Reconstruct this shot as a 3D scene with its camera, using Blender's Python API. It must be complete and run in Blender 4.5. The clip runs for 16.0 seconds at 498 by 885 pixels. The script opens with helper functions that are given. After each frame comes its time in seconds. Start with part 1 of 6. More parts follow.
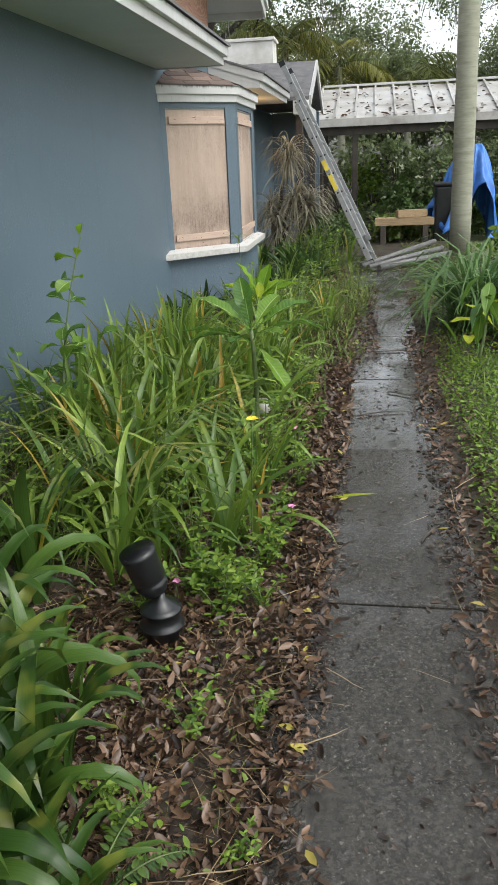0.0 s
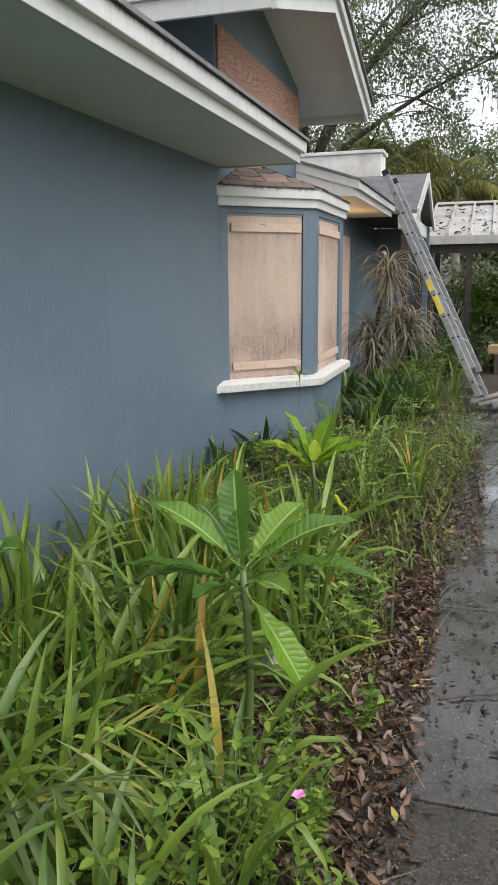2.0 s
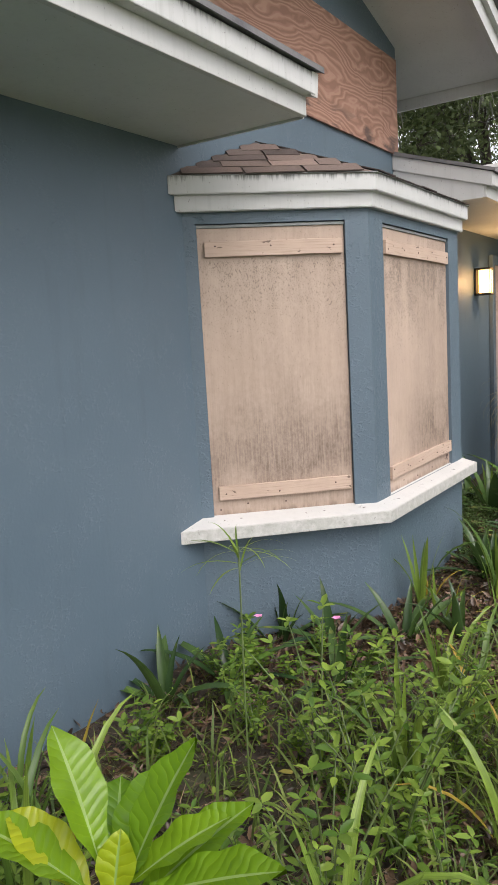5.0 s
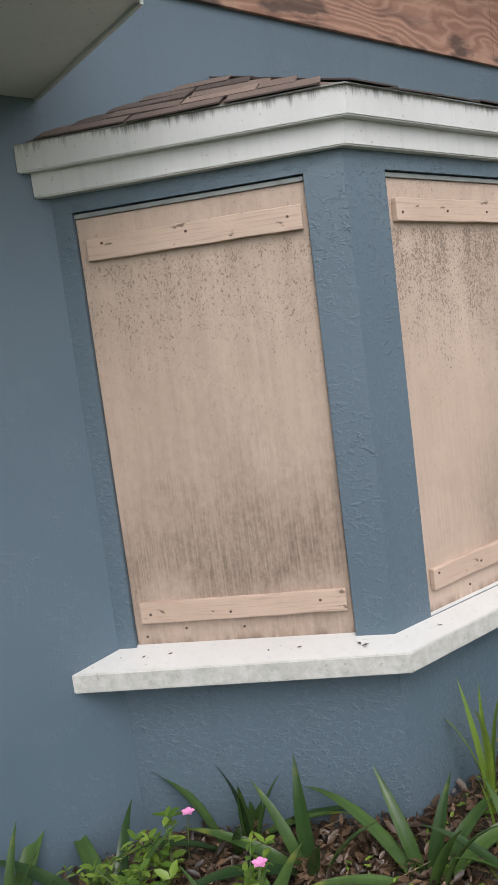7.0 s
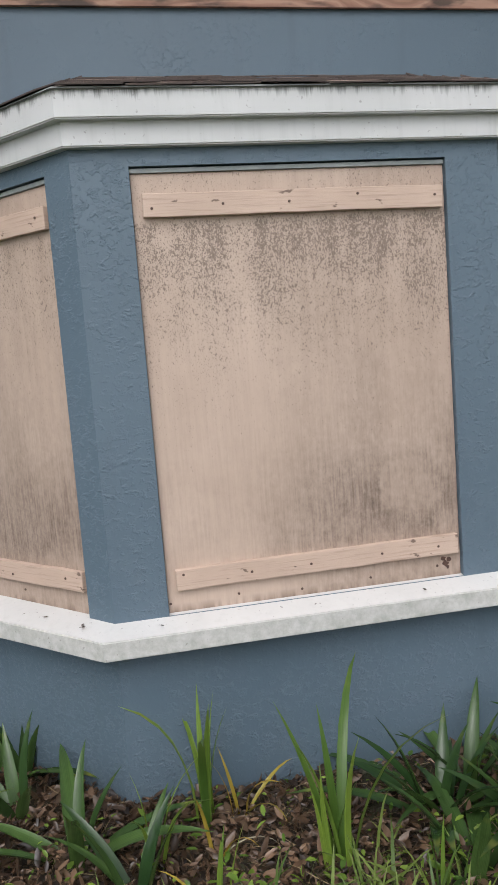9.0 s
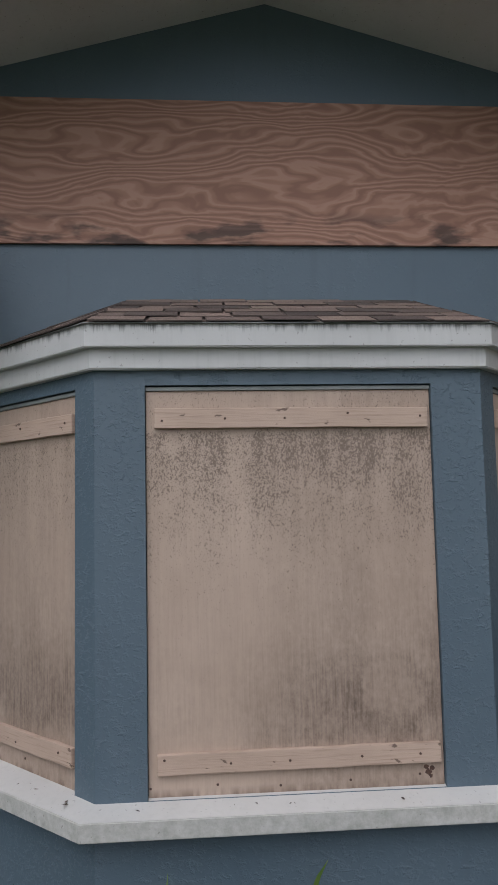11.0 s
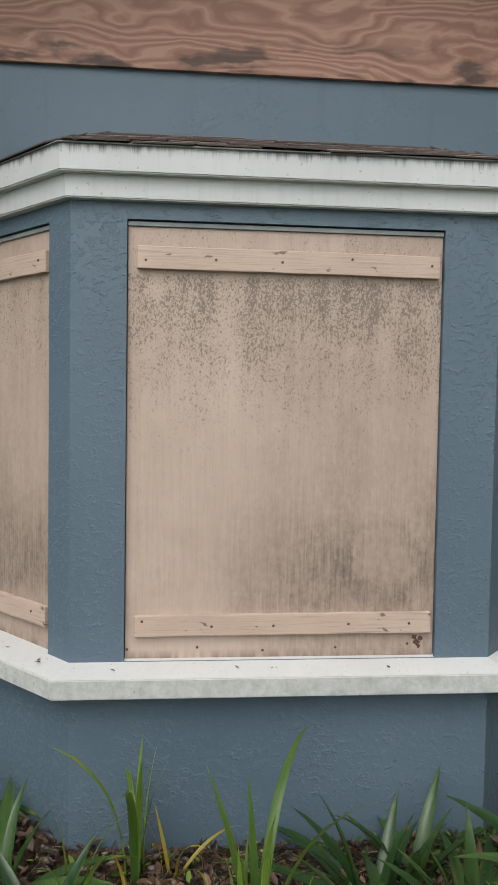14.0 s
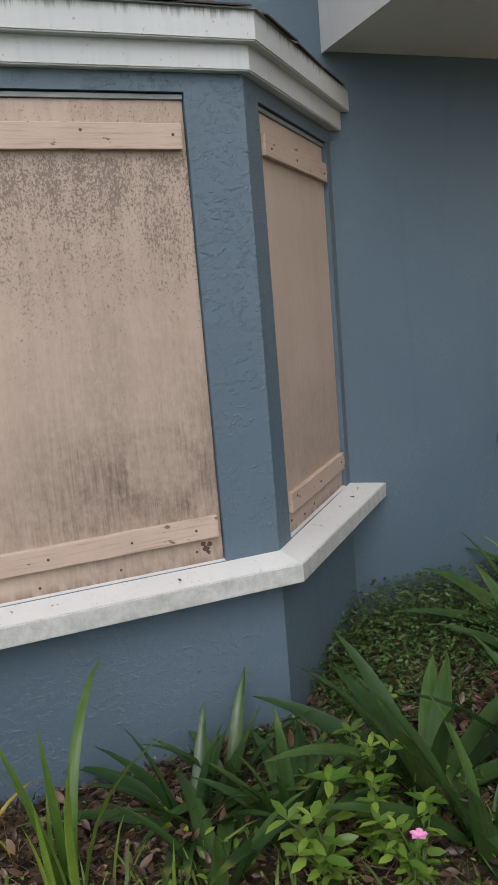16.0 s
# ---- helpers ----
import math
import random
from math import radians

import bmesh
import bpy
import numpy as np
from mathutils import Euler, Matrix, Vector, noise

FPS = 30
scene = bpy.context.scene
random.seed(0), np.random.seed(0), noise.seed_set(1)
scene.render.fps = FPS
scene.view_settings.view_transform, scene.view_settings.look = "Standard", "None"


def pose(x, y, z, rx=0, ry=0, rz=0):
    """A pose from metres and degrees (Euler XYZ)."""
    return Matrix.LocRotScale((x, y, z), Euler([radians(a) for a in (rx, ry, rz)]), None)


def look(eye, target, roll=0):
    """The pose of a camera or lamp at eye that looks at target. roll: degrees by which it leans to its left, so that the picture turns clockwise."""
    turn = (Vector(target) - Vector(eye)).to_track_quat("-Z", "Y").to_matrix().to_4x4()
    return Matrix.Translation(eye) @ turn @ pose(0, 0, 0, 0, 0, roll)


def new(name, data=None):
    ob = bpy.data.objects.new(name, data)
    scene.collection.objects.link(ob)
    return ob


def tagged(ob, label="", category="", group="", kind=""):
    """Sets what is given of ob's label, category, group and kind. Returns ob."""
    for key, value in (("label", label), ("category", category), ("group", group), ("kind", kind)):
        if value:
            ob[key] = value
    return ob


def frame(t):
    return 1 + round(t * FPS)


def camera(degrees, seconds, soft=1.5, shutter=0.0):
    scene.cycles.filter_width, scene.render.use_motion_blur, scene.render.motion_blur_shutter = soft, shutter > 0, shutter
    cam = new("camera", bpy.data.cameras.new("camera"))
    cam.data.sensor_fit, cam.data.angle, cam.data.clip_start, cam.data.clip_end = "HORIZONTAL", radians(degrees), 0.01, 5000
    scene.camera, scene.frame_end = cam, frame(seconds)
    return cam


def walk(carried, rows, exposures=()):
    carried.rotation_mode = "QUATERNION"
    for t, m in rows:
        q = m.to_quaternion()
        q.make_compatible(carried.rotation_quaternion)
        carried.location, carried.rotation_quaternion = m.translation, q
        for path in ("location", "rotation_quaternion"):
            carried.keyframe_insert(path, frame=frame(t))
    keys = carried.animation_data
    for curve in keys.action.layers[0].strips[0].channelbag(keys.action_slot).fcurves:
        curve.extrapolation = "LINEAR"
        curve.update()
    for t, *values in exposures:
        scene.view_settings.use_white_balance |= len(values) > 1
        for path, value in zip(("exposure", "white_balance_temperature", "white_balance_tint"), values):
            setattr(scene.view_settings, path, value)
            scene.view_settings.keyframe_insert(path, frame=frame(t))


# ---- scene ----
cam = camera(36.5, 16.0)
PATH = [
    (0, (2.117, -8.855, 1.528), (1.809, -7.007, 0.826), -2.4),
    (0.5, (2.076, -8.451, 1.529), (1.676, -6.585, 0.929), -1.4),
    (1, (2.11, -7.954, 1.544), (1.632, -6.083, 1.027), -0.8),
    (1.5, (2.101, -7.49, 1.552), (1.579, -5.615, 1.089), -0.5),
    (2, (2.151, -6.935, 1.525), (1.568, -5.071, 1.096), -0.6),
    (2.5, (2.079, -6.377, 1.482), (1.42, -4.528, 1.099), -1.1),
    (3, (2.088, -5.781, 1.511), (1.319, -3.968, 1.158), -1.6),
    (3.5, (2.06, -5.232, 1.503), (1.2, -3.459, 1.159), -2.2),
    (4, (2.136, -4.687, 1.495), (1.198, -2.951, 1.172), -2.5),
    (4.5, (2.161, -4.182, 1.512), (1.167, -2.476, 1.195), -2.9),
    (4.7, (2.2, -3.974, 1.501), (1.171, -2.284, 1.208), -3.0),
    (6.8, (2.205, -2.012, 1.551), (0.675, -0.745, 1.318), -6.6),
    (7, (2.237, -1.815, 1.537), (0.646, -0.624, 1.318), -7.3),
    (7.5, (2.345, -1.334, 1.472), (0.567, -0.431, 1.318), -8.2),
    (8, (2.562, -0.884, 1.49), (0.638, -0.35, 1.366), -6.5),
    (8.5, (2.75, -0.507, 1.459), (0.784, -0.181, 1.29), -4.1),
    (9, (3.035, -0.133, 1.458), (1.081, 0.226, 1.229), -4.4),
    (9.2, (3.074, -0.028, 1.459), (1.131, 0.361, 1.19), -4.2),
    (11.3, (3.322, 0.19, 1.615), (1.345, 0.276, 1.906), -0.4),
    (11.5, (3.331, 0.21, 1.6), (1.365, 0.278, 1.958), -0.2),
    (12, (3.334, 0.213, 1.59), (1.374, 0.295, 1.975), 0.4),
    (12.5, (3.305, 0.14, 1.59), (1.332, 0.222, 1.91), 1.3),
    (13, (3.285, 0.132, 1.534), (1.292, 0.159, 1.7), 1.9),
    (13.5, (3.255, 0.17, 1.486), (1.255, 0.169, 1.489), 2.5),
    (14, (3.076, 0.178, 1.463), (1.086, 0.354, 1.372), 0.9),
    (14.5, (2.979, 0.139, 1.466), (1.038, 0.591, 1.301), -1.5),
    (15, (3.003, 0.157, 1.45), (1.095, 0.701, 1.204), -2.4),
    (15.5, (3.047, 0.201, 1.415), (1.161, 0.794, 1.116), -3.5),
    (16, (2.854, 0.315, 1.424), (1.008, 1.003, 1.077), -4.8),
]
EXPOSURES = [(0.0, 0.26, 6450, 8), (1.0, 0.2, 6450, 10), (3.5, 0.22, 6550, 13), (4.7, 0.25, 6600, 14), (7.0, 0.06, 6400, 12), (8.0, 0.0, 6400, 12), (9.2, -0.02, 6250, 12), (11.3, -1.25, 6100, 13),
             (11.6, -1.68, 6100, 13), (12.0, -1.68, 6250, 12), (12.5, -1.4, 6550, 9), (13.0, -0.75, 6550, 9), (13.5, -0.22, 6450, 8), (14.0, -0.18, 6350, 8), (14.5, -0.36, 6300, 12), (15.0, -0.34, 6300, 12), (16.0, -0.26, 6250, 11)]
walk(cam, [(t, look(eye, target, roll)) for t, eye, target, roll in PATH], EXPOSURES)

# ---- light: a rainy, overcast day ----
world = bpy.data.worlds.new("overcast")
scene.world = world
world.use_nodes = True
wn, wl = world.node_tree.nodes, world.node_tree.links
sky = wn.new("ShaderNodeTexSky")
sky.sky_type = 'NISHITA'
sky.sun_disc = False
sky.sun_elevation, sky.sun_rotation = radians(51), radians(115)
sky.air_density, sky.dust_density, sky.ozone_density = 1.0, 3.0, 1.0
grey = wn.new("ShaderNodeHueSaturation")
grey.inputs["Saturation"].default_value = 0.22
grey.inputs["Value"].default_value = 1.7
wl.new(sky.outputs[0], grey.inputs["Color"])
wl.new(grey.outputs[0], wn["Background"].inputs["Color"])
wn["Background"].inputs["Strength"].default_value = 0.15
sun = new("sun", bpy.data.lights.new("sun", 'SUN'))
sun.data.energy, sun.data.angle, sun.data.color = 0.9, radians(60), (1.0, 0.97, 0.92)
sun.matrix_world = look((8.8, -4.2, 12.1), (0, 0, 0))

R = random.Random(7)
NR = np.random.default_rng(7)


# ---- materials ----
def material(name, rough=0.7, metal=0.0, spec=0.5):
    m = bpy.data.materials.new(name)
    m.use_nodes = True
    n, l = m.node_tree.nodes, m.node_tree.links
    b = n["Principled BSDF"]
    b.inputs["Roughness"].default_value = rough
    b.inputs["Metallic"].default_value = metal
    b.inputs["Specular IOR Level"].default_value = spec
    return m, n, l, b


def coords(n, l, space="Object", scale=(1, 1, 1)):
    c = n.new("ShaderNodeTexCoord")
    m = n.new("ShaderNodeMapping")
    m.inputs["Scale"].default_value = scale
    l.new(c.outputs[space], m.inputs["Vector"])
    return m.outputs[0]


def noise_tex(n, l, vec, scale, detail=4, rough=0.55, dist=0.0):
    t = n.new("ShaderNodeTexNoise")
    t.inputs["Scale"].default_value = scale
    t.inputs["Detail"].default_value = detail
    t.inputs["Roughness"].default_value = rough
    t.inputs["Distortion"].default_value = dist
    l.new(vec, t.inputs["Vector"])
    return t.outputs["Fac"]


def ramp(n, l, fac, stops):
    r = n.new("ShaderNodeValToRGB")
    e = r.color_ramp.elements
    while len(e) < len(stops):
        e.new(0.5)
    for k, (p, c) in enumerate(stops):
        e[k].position = p
        e[k].color = (*c, 1) if len(c) == 3 else c
    l.new(fac, r.inputs[0])
    return r.outputs[0]


def grey_ramp(n, l, fac, lo, hi, a=0.0, b=1.0):
    return ramp(n, l, fac, [(lo, (a, a, a)), (hi, (b, b, b))])


def blend(n, l, fac, a, b, mode='MIX'):
    m = n.new("ShaderNodeMix")
    m.data_type = 'RGBA'
    m.blend_type = mode
    for sock, v in ((m.inputs[0], fac), (m.inputs[6], a), (m.inputs[7], b)):
        if isinstance(v, (int, float)):
            sock.default_value = v
        elif isinstance(v, tuple):
            sock.default_value = (*v, 1)
        else:
            l.new(v, sock)
    return m.outputs[2]


def math_node(n, l, op, a, b=0.0):
    m = n.new("ShaderNodeMath")
    m.operation = op
    for sock, v in ((m.inputs[0], a), (m.inputs[1], b)):
        if isinstance(v, (int, float)):
            sock.default_value = v
        else:
            l.new(v, sock)
    return m.outputs[0]


def bump(n, l, b, height, strength, dist=0.01):
    t = n.new("ShaderNodeBump")
    t.inputs["Strength"].default_value = strength
    t.inputs["Distance"].default_value = dist
    l.new(height, t.inputs["Height"])
    l.new(t.outputs[0], b.inputs["Normal"])


def stucco(name, thin, thick, patch_lo, patch_hi, strength):
    """Painted stucco: flat float coat with patches of raised, worm-like skips left by the trowel."""
    m, n, l, b = material(name, 0.6)
    v = coords(n, l)
    big = noise_tex(n, l, v, 0.9, 5)
    fine = noise_tex(n, l, v, 70, 4)
    c = ramp(n, l, big, [(0.3, (0.079, 0.117, 0.150)), (0.7, (0.102, 0.145, 0.182))])
    rub = math_node(n, l, 'MULTIPLY', grey_ramp(n, l, noise_tex(n, l, v, 7, 6, 0.7), 0.55, 0.75), 0.16)
    c = blend(n, l, rub, c, (0.15, 0.185, 0.215))
    c = blend(n, l, math_node(n, l, 'MULTIPLY', grey_ramp(n, l, noise_tex(n, l, coords(n, l, scale=(6, 6, 0.7)), 1.5, 5, 0.65), 0.56, 0.8), 0.3), c, (0.052, 0.075, 0.09))
    vs = coords(n, l, scale=(0.8, 0.8, 1.15))
    patch = grey_ramp(n, l, noise_tex(n, l, v, 3.6, 5, 0.65), patch_lo, patch_hi)
    worm = noise_tex(n, l, vs, 52, 5, 0.6, 0.3)
    ridge = ramp(n, l, worm, [(thin, (0,) * 3), (thick, (1,) * 3)])
    # raised skips painted paler, a relief highlight put into the colour
    l.new(blend(n, l, math_node(n, l, 'MULTIPLY', math_node(n, l, 'MULTIPLY', patch, ridge), 0.18), c, (0.16, 0.205, 0.24)), b.inputs["Base Color"])
    h = math_node(n, l, 'MULTIPLY', patch, ridge)
    h = math_node(n, l, 'ADD', h, math_node(n, l, 'MULTIPLY', fine, 0.22))
    h = math_node(n, l, 'ADD', h, math_node(n, l, 'MULTIPLY', noise_tex(n, l, v, 12, 3), 0.3))
    bump(n, l, b, h, strength, 0.007)
    l.new(grey_ramp(n, l, big, 0.3, 0.8, 0.42, 0.62), b.inputs["Roughness"])
    return m


def paint_material(name, lo, hi, grime=0.5, rough=0.5, drip=None, face=None):
    m, n, l, b = material(name, rough)
    v = coords(n, l)
    c = ramp(n, l, noise_tex(n, l, v, 2.2, 5), [(0.3, lo), (0.7, hi)])
    streak = noise_tex(n, l, coords(n, l, scale=(22, 22, 1.2)), 1.6, 4, 0.6)
    dirt = math_node(n, l, 'MULTIPLY', grey_ramp(n, l, streak, 0.52, 0.74), grime)
    c = blend(n, l, dirt, c, (0.20, 0.21, 0.19))
    sep = n.new("ShaderNodeSeparateXYZ")
    l.new(v, sep.inputs[0])
    if drip:
        # black mildew drips hanging from the board's upper edge
        reach = math_node(n, l, 'ADD', math_node(n, l, 'SUBTRACT', sep.outputs[2], drip - 0.5), math_node(n, l, 'MULTIPLY', noise_tex(n, l, coords(n, l, scale=(48, 48, 1)), 1.0, 6, 0.75), 0.14))
        edge = grey_ramp(n, l, reach, 0.548, 0.575)
        gap = grey_ramp(n, l, noise_tex(n, l, v, 3.0, 4), 0.34, 0.62, 0.15, 0.9)
        c = blend(n, l, math_node(n, l, 'MULTIPLY', edge, gap), c, (0.07, 0.07, 0.062))
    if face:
        # grey-green grime on the rough outer sill face, plus shade painted below its top
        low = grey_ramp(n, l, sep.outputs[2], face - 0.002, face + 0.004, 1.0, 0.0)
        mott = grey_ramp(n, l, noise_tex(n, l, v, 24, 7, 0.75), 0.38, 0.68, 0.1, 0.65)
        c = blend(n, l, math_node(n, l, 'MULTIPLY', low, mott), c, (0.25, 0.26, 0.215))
    speck = grey_ramp(n, l, noise_tex(n, l, v, 70, 2), 0.68, 0.74)
    c = blend(n, l, math_node(n, l, 'MULTIPLY', speck, 0.45), c, (0.12, 0.11, 0.09))
    l.new(c, b.inputs["Base Color"])
    bump(n, l, b, noise_tex(n, l, v, 55 if face else 45, 5), 0.45 if face else 0.18, 0.003)
    return m


def board_material(name, speckle, streak, side):
    """Tan painted plywood: fine upright grain, mildew dots under the top batten, a grey-brown cloud above the foot."""
    m, n, l, b = material(name, 0.62)
    tc = n.new("ShaderNodeTexCoord")
    base = tc.outputs["Object"]

    def scaled(sc):
        mp = n.new("ShaderNodeMapping")
        mp.inputs["Scale"].default_value = sc
        mp.inputs["Location"].default_value = (side * 3.7, 0, side * 1.3)
        l.new(base, mp.inputs["Vector"])
        return mp.outputs[0]

    def mul(*f):
        out = f[0]
        for g in f[1:]:
            out = math_node(n, l, 'MULTIPLY', out, g)
        return out
    v = scaled((1, 1, 1))
    sep = n.new("ShaderNodeSeparateXYZ")
    l.new(base, sep.inputs[0])
    x, z = sep.outputs[0], sep.outputs[2]
    c = ramp(n, l, noise_tex(n, l, v, 2.2, 5, 0.6), [(0.3, (0.46, 0.35, 0.278)), (0.7, (0.54, 0.42, 0.34))])
    grain = noise_tex(n, l, scaled((95, 95, 3.2)), 1.6, 6, 0.7)
    figure = noise_tex(n, l, scaled((14, 14, 1.1)), 1.5, 5, 0.7, 0.6)
    c = blend(n, l, mul(grey_ramp(n, l, grain, 0.5, 0.72), 0.14), c, (0.32, 0.23, 0.175))
    c = blend(n, l, mul(grey_ramp(n, l, figure, 0.5, 0.75), 0.10), c, (0.34, 0.25, 0.19))
    soft = noise_tex(n, l, v, 3.4, 6, 0.65)
    wob = math_node(n, l, 'ADD', z, mul(math_node(n, l, 'SUBTRACT', soft, 0.5), 0.7))
    across = math_node(n, l, 'ADD', x, mul(math_node(n, l, 'SUBTRACT', soft, 0.5), 0.55))
    right = grey_ramp(n, l, math_node(n, l, 'ADD', across, 0.5), 0.28, 0.62, 0.22 if side == 2 else 0.8, 1.0)
    mott = grey_ramp(n, l, noise_tex(n, l, scaled((1.6, 1.6, 1.0)), 30, 9, 0.8), 0.34, 0.62, 0.45, 1.0)
    column = grey_ramp(n, l, noise_tex(n, l, scaled((9, 9, 0.8)), 1.8, 6, 0.7), 0.36, 0.62, 0.45, 1.0)
    # faint grime all over the weather side
    c = blend(n, l, mul(right, column, mott, 0.55 * streak), c, (0.25, 0.182, 0.14))
    # cloud above the foot, with a rubbed oval left clean inside it
    low = ramp(n, l, wob, [(0.12, (0.45,) * 3), (0.22, (1,) * 3), (0.36, (0.85,) * 3), (0.55, (0.3,) * 3), (0.8, (0,) * 3)])
    cloud = mul(low, right, mott)
    if side == 2:
        dx = math_node(n, l, 'DIVIDE', math_node(n, l, 'SUBTRACT', x, 0.335), 0.115)
        dz = math_node(n, l, 'DIVIDE', math_node(n, l, 'SUBTRACT', z, 0.325), 0.105)
        d = math_node(n, l, 'SQRT', math_node(n, l, 'ADD', mul(dx, dx), mul(dz, dz)))
        d = math_node(n, l, 'ADD', d, mul(math_node(n, l, 'SUBTRACT', noise_tex(n, l, v, 7, 6, 0.7), 0.5), 1.6))
        oval = ramp(n, l, mul(d, 0.5), [(0.22, (0.45,) * 3), (0.42, (0.6,) * 3), (0.56, (1.15,) * 3), (0.75, (1.0,) * 3)])
        cloud = mul(cloud, oval)
    fine = grey_ramp(n, l, grain, 0.36, 0.62, 0.5, 1.0)
    c = blend(n, l, mul(cloud, fine, 1.0 * streak), c, (0.125, 0.088, 0.067))
    # mildew dots in columns, thickest under the top batten and thinning downwards
    if speckle:
        high = ramp(n, l, math_node(n, l, 'ADD', mul(wob, 0.22), mul(z, 0.48)), [(0.2, (0.0,) * 3), (0.48, (0.35,) * 3), (0.70, (0.8,) * 3), (0.84, (1,) * 3)])
        under = grey_ramp(n, l, mul(z, 0.5), 0.612, 0.622, 1.0, 0.5)
        patchy = mul(grey_ramp(n, l, noise_tex(n, l, v, 6, 6, 0.7), 0.28, 0.52, 0.5, 1.0), grey_ramp(n, l, noise_tex(n, l, scaled((9, 9, 0.8)), 1.8, 6, 0.7), 0.3, 0.55, 0.7, 1.0))
        field = mul(high, under, patchy)
        for scale, lo, gain in ((130, 0.72, 0.26), (230, 0.70, 0.23)):
            dots = noise_tex(n, l, scaled((1, 1, 0.7)), scale, 4, 0.65)
            f2 = grey_ramp(n, l, math_node(n, l, 'ADD', dots, mul(field, gain * speckle)), lo, lo + 0.07)
            c = blend(n, l, mul(f2, 0.72), c, (0.12, 0.085, 0.066))
        c = blend(n, l, mul(field, fine, 0.3 * speckle), c, (0.25, 0.19, 0.15))
    # broken dark line along the very foot
    foot = mul(grey_ramp(n, l, z, 0.004, 0.03, 1.0, 0.0), grey_ramp(n, l, noise_tex(n, l, scaled((30, 30, 4)), 1.0, 5), 0.4, 0.6))
    c = blend(n, l, mul(foot, 0.6), c, (0.10, 0.06, 0.04))
    l.new(c, b.inputs["Base Color"])
    bump(n, l, b, grain, 0.2, 0.003)
    return m


def batten_material():
    """Tan painted softwood: open horizontal grain, chipped paint and dark nail stains."""
    m, n, l, b = material("tan_batten", 0.65)
    v = coords(n, l)
    c = ramp(n, l, noise_tex(n, l, v, 3.0, 4), [(0.3, (0.44, 0.325, 0.255)), (0.7, (0.53, 0.40, 0.32))])
    grain = noise_tex(n, l, coords(n, l, scale=(2.2, 2.2, 60)), 2.4, 5, 0.65)
    c = blend(n, l, math_node(n, l, 'MULTIPLY', grey_ramp(n, l, grain, 0.52, 0.68), 0.55), c, (0.27, 0.185, 0.135))
    chip = grey_ramp(n, l, noise_tex(n, l, coords(n, l, scale=(0.7, 1, 1.6)), 24, 4), 0.645, 0.68)
    c = blend(n, l, math_node(n, l, 'MULTIPLY', chip, 0.8), c, (0.09, 0.055, 0.04))
    l.new(c, b.inputs["Base Color"])
    bump(n, l, b, grain, 0.45, 0.003)
    return m


def plywood_material():
    """Bare brown plywood sheet with a wild rotary-cut figure and mould along its lower edge."""
    m, n, l, b = material("brown_plywood", 0.7)
    v = coords(n, l, scale=(1, 0.75, 2.3))
    dist = n.new("ShaderNodeTexNoise")
    dist.inputs["Scale"].default_value = 1.7
    dist.inputs["Detail"].default_value = 2.0
    l.new(v, dist.inputs["Vector"])
    add = n.new("ShaderNodeMix")
    add.data_type = 'VECTOR'
    add.inputs[0].default_value = 0.55
    l.new(v, add.inputs[4])
    l.new(dist.outputs["Color"], add.inputs[5])
    w = n.new("ShaderNodeTexWave")
    w.wave_type, w.bands_direction = 'BANDS', 'Z'
    w.inputs["Scale"].default_value = 7.5
    w.inputs["Distortion"].default_value = 7.0
    w.inputs["Detail"].default_value = 3.0
    w.inputs["Detail Scale"].default_value = 1.2
    l.new(add.outputs[1], w.inputs["Vector"])
    c = ramp(n, l, w.outputs["Fac"], [(0.05, (0.235, 0.122, 0.084)), (0.3, (0.285, 0.152, 0.106)), (0.75, (0.315, 0.172, 0.122)), (0.95, (0.37, 0.215, 0.155))])
    sep = n.new("ShaderNodeSeparateXYZ")
    tc = n.new("ShaderNodeTexCoord")
    l.new(tc.outputs["Object"], sep.inputs[0])
    low = ramp(n, l, sep.outputs[2], [(0.0, (1,) * 3), (0.09, (0.8,) * 3), (0.16, (0,) * 3)])
    mould = grey_ramp(n, l, noise_tex(n, l, coords(n, l, scale=(1, 1, 3)), 3.6, 4), 0.52, 0.62)
    c = blend(n, l, math_node(n, l, 'MULTIPLY', math_node(n, l, 'MULTIPLY', low, mould), 0.85), c, (0.035, 0.025, 0.022))
    l.new(c, b.inputs["Base Color"])
    bump(n, l, b, w.outputs["Fac"], 0.15, 0.003)
    return m


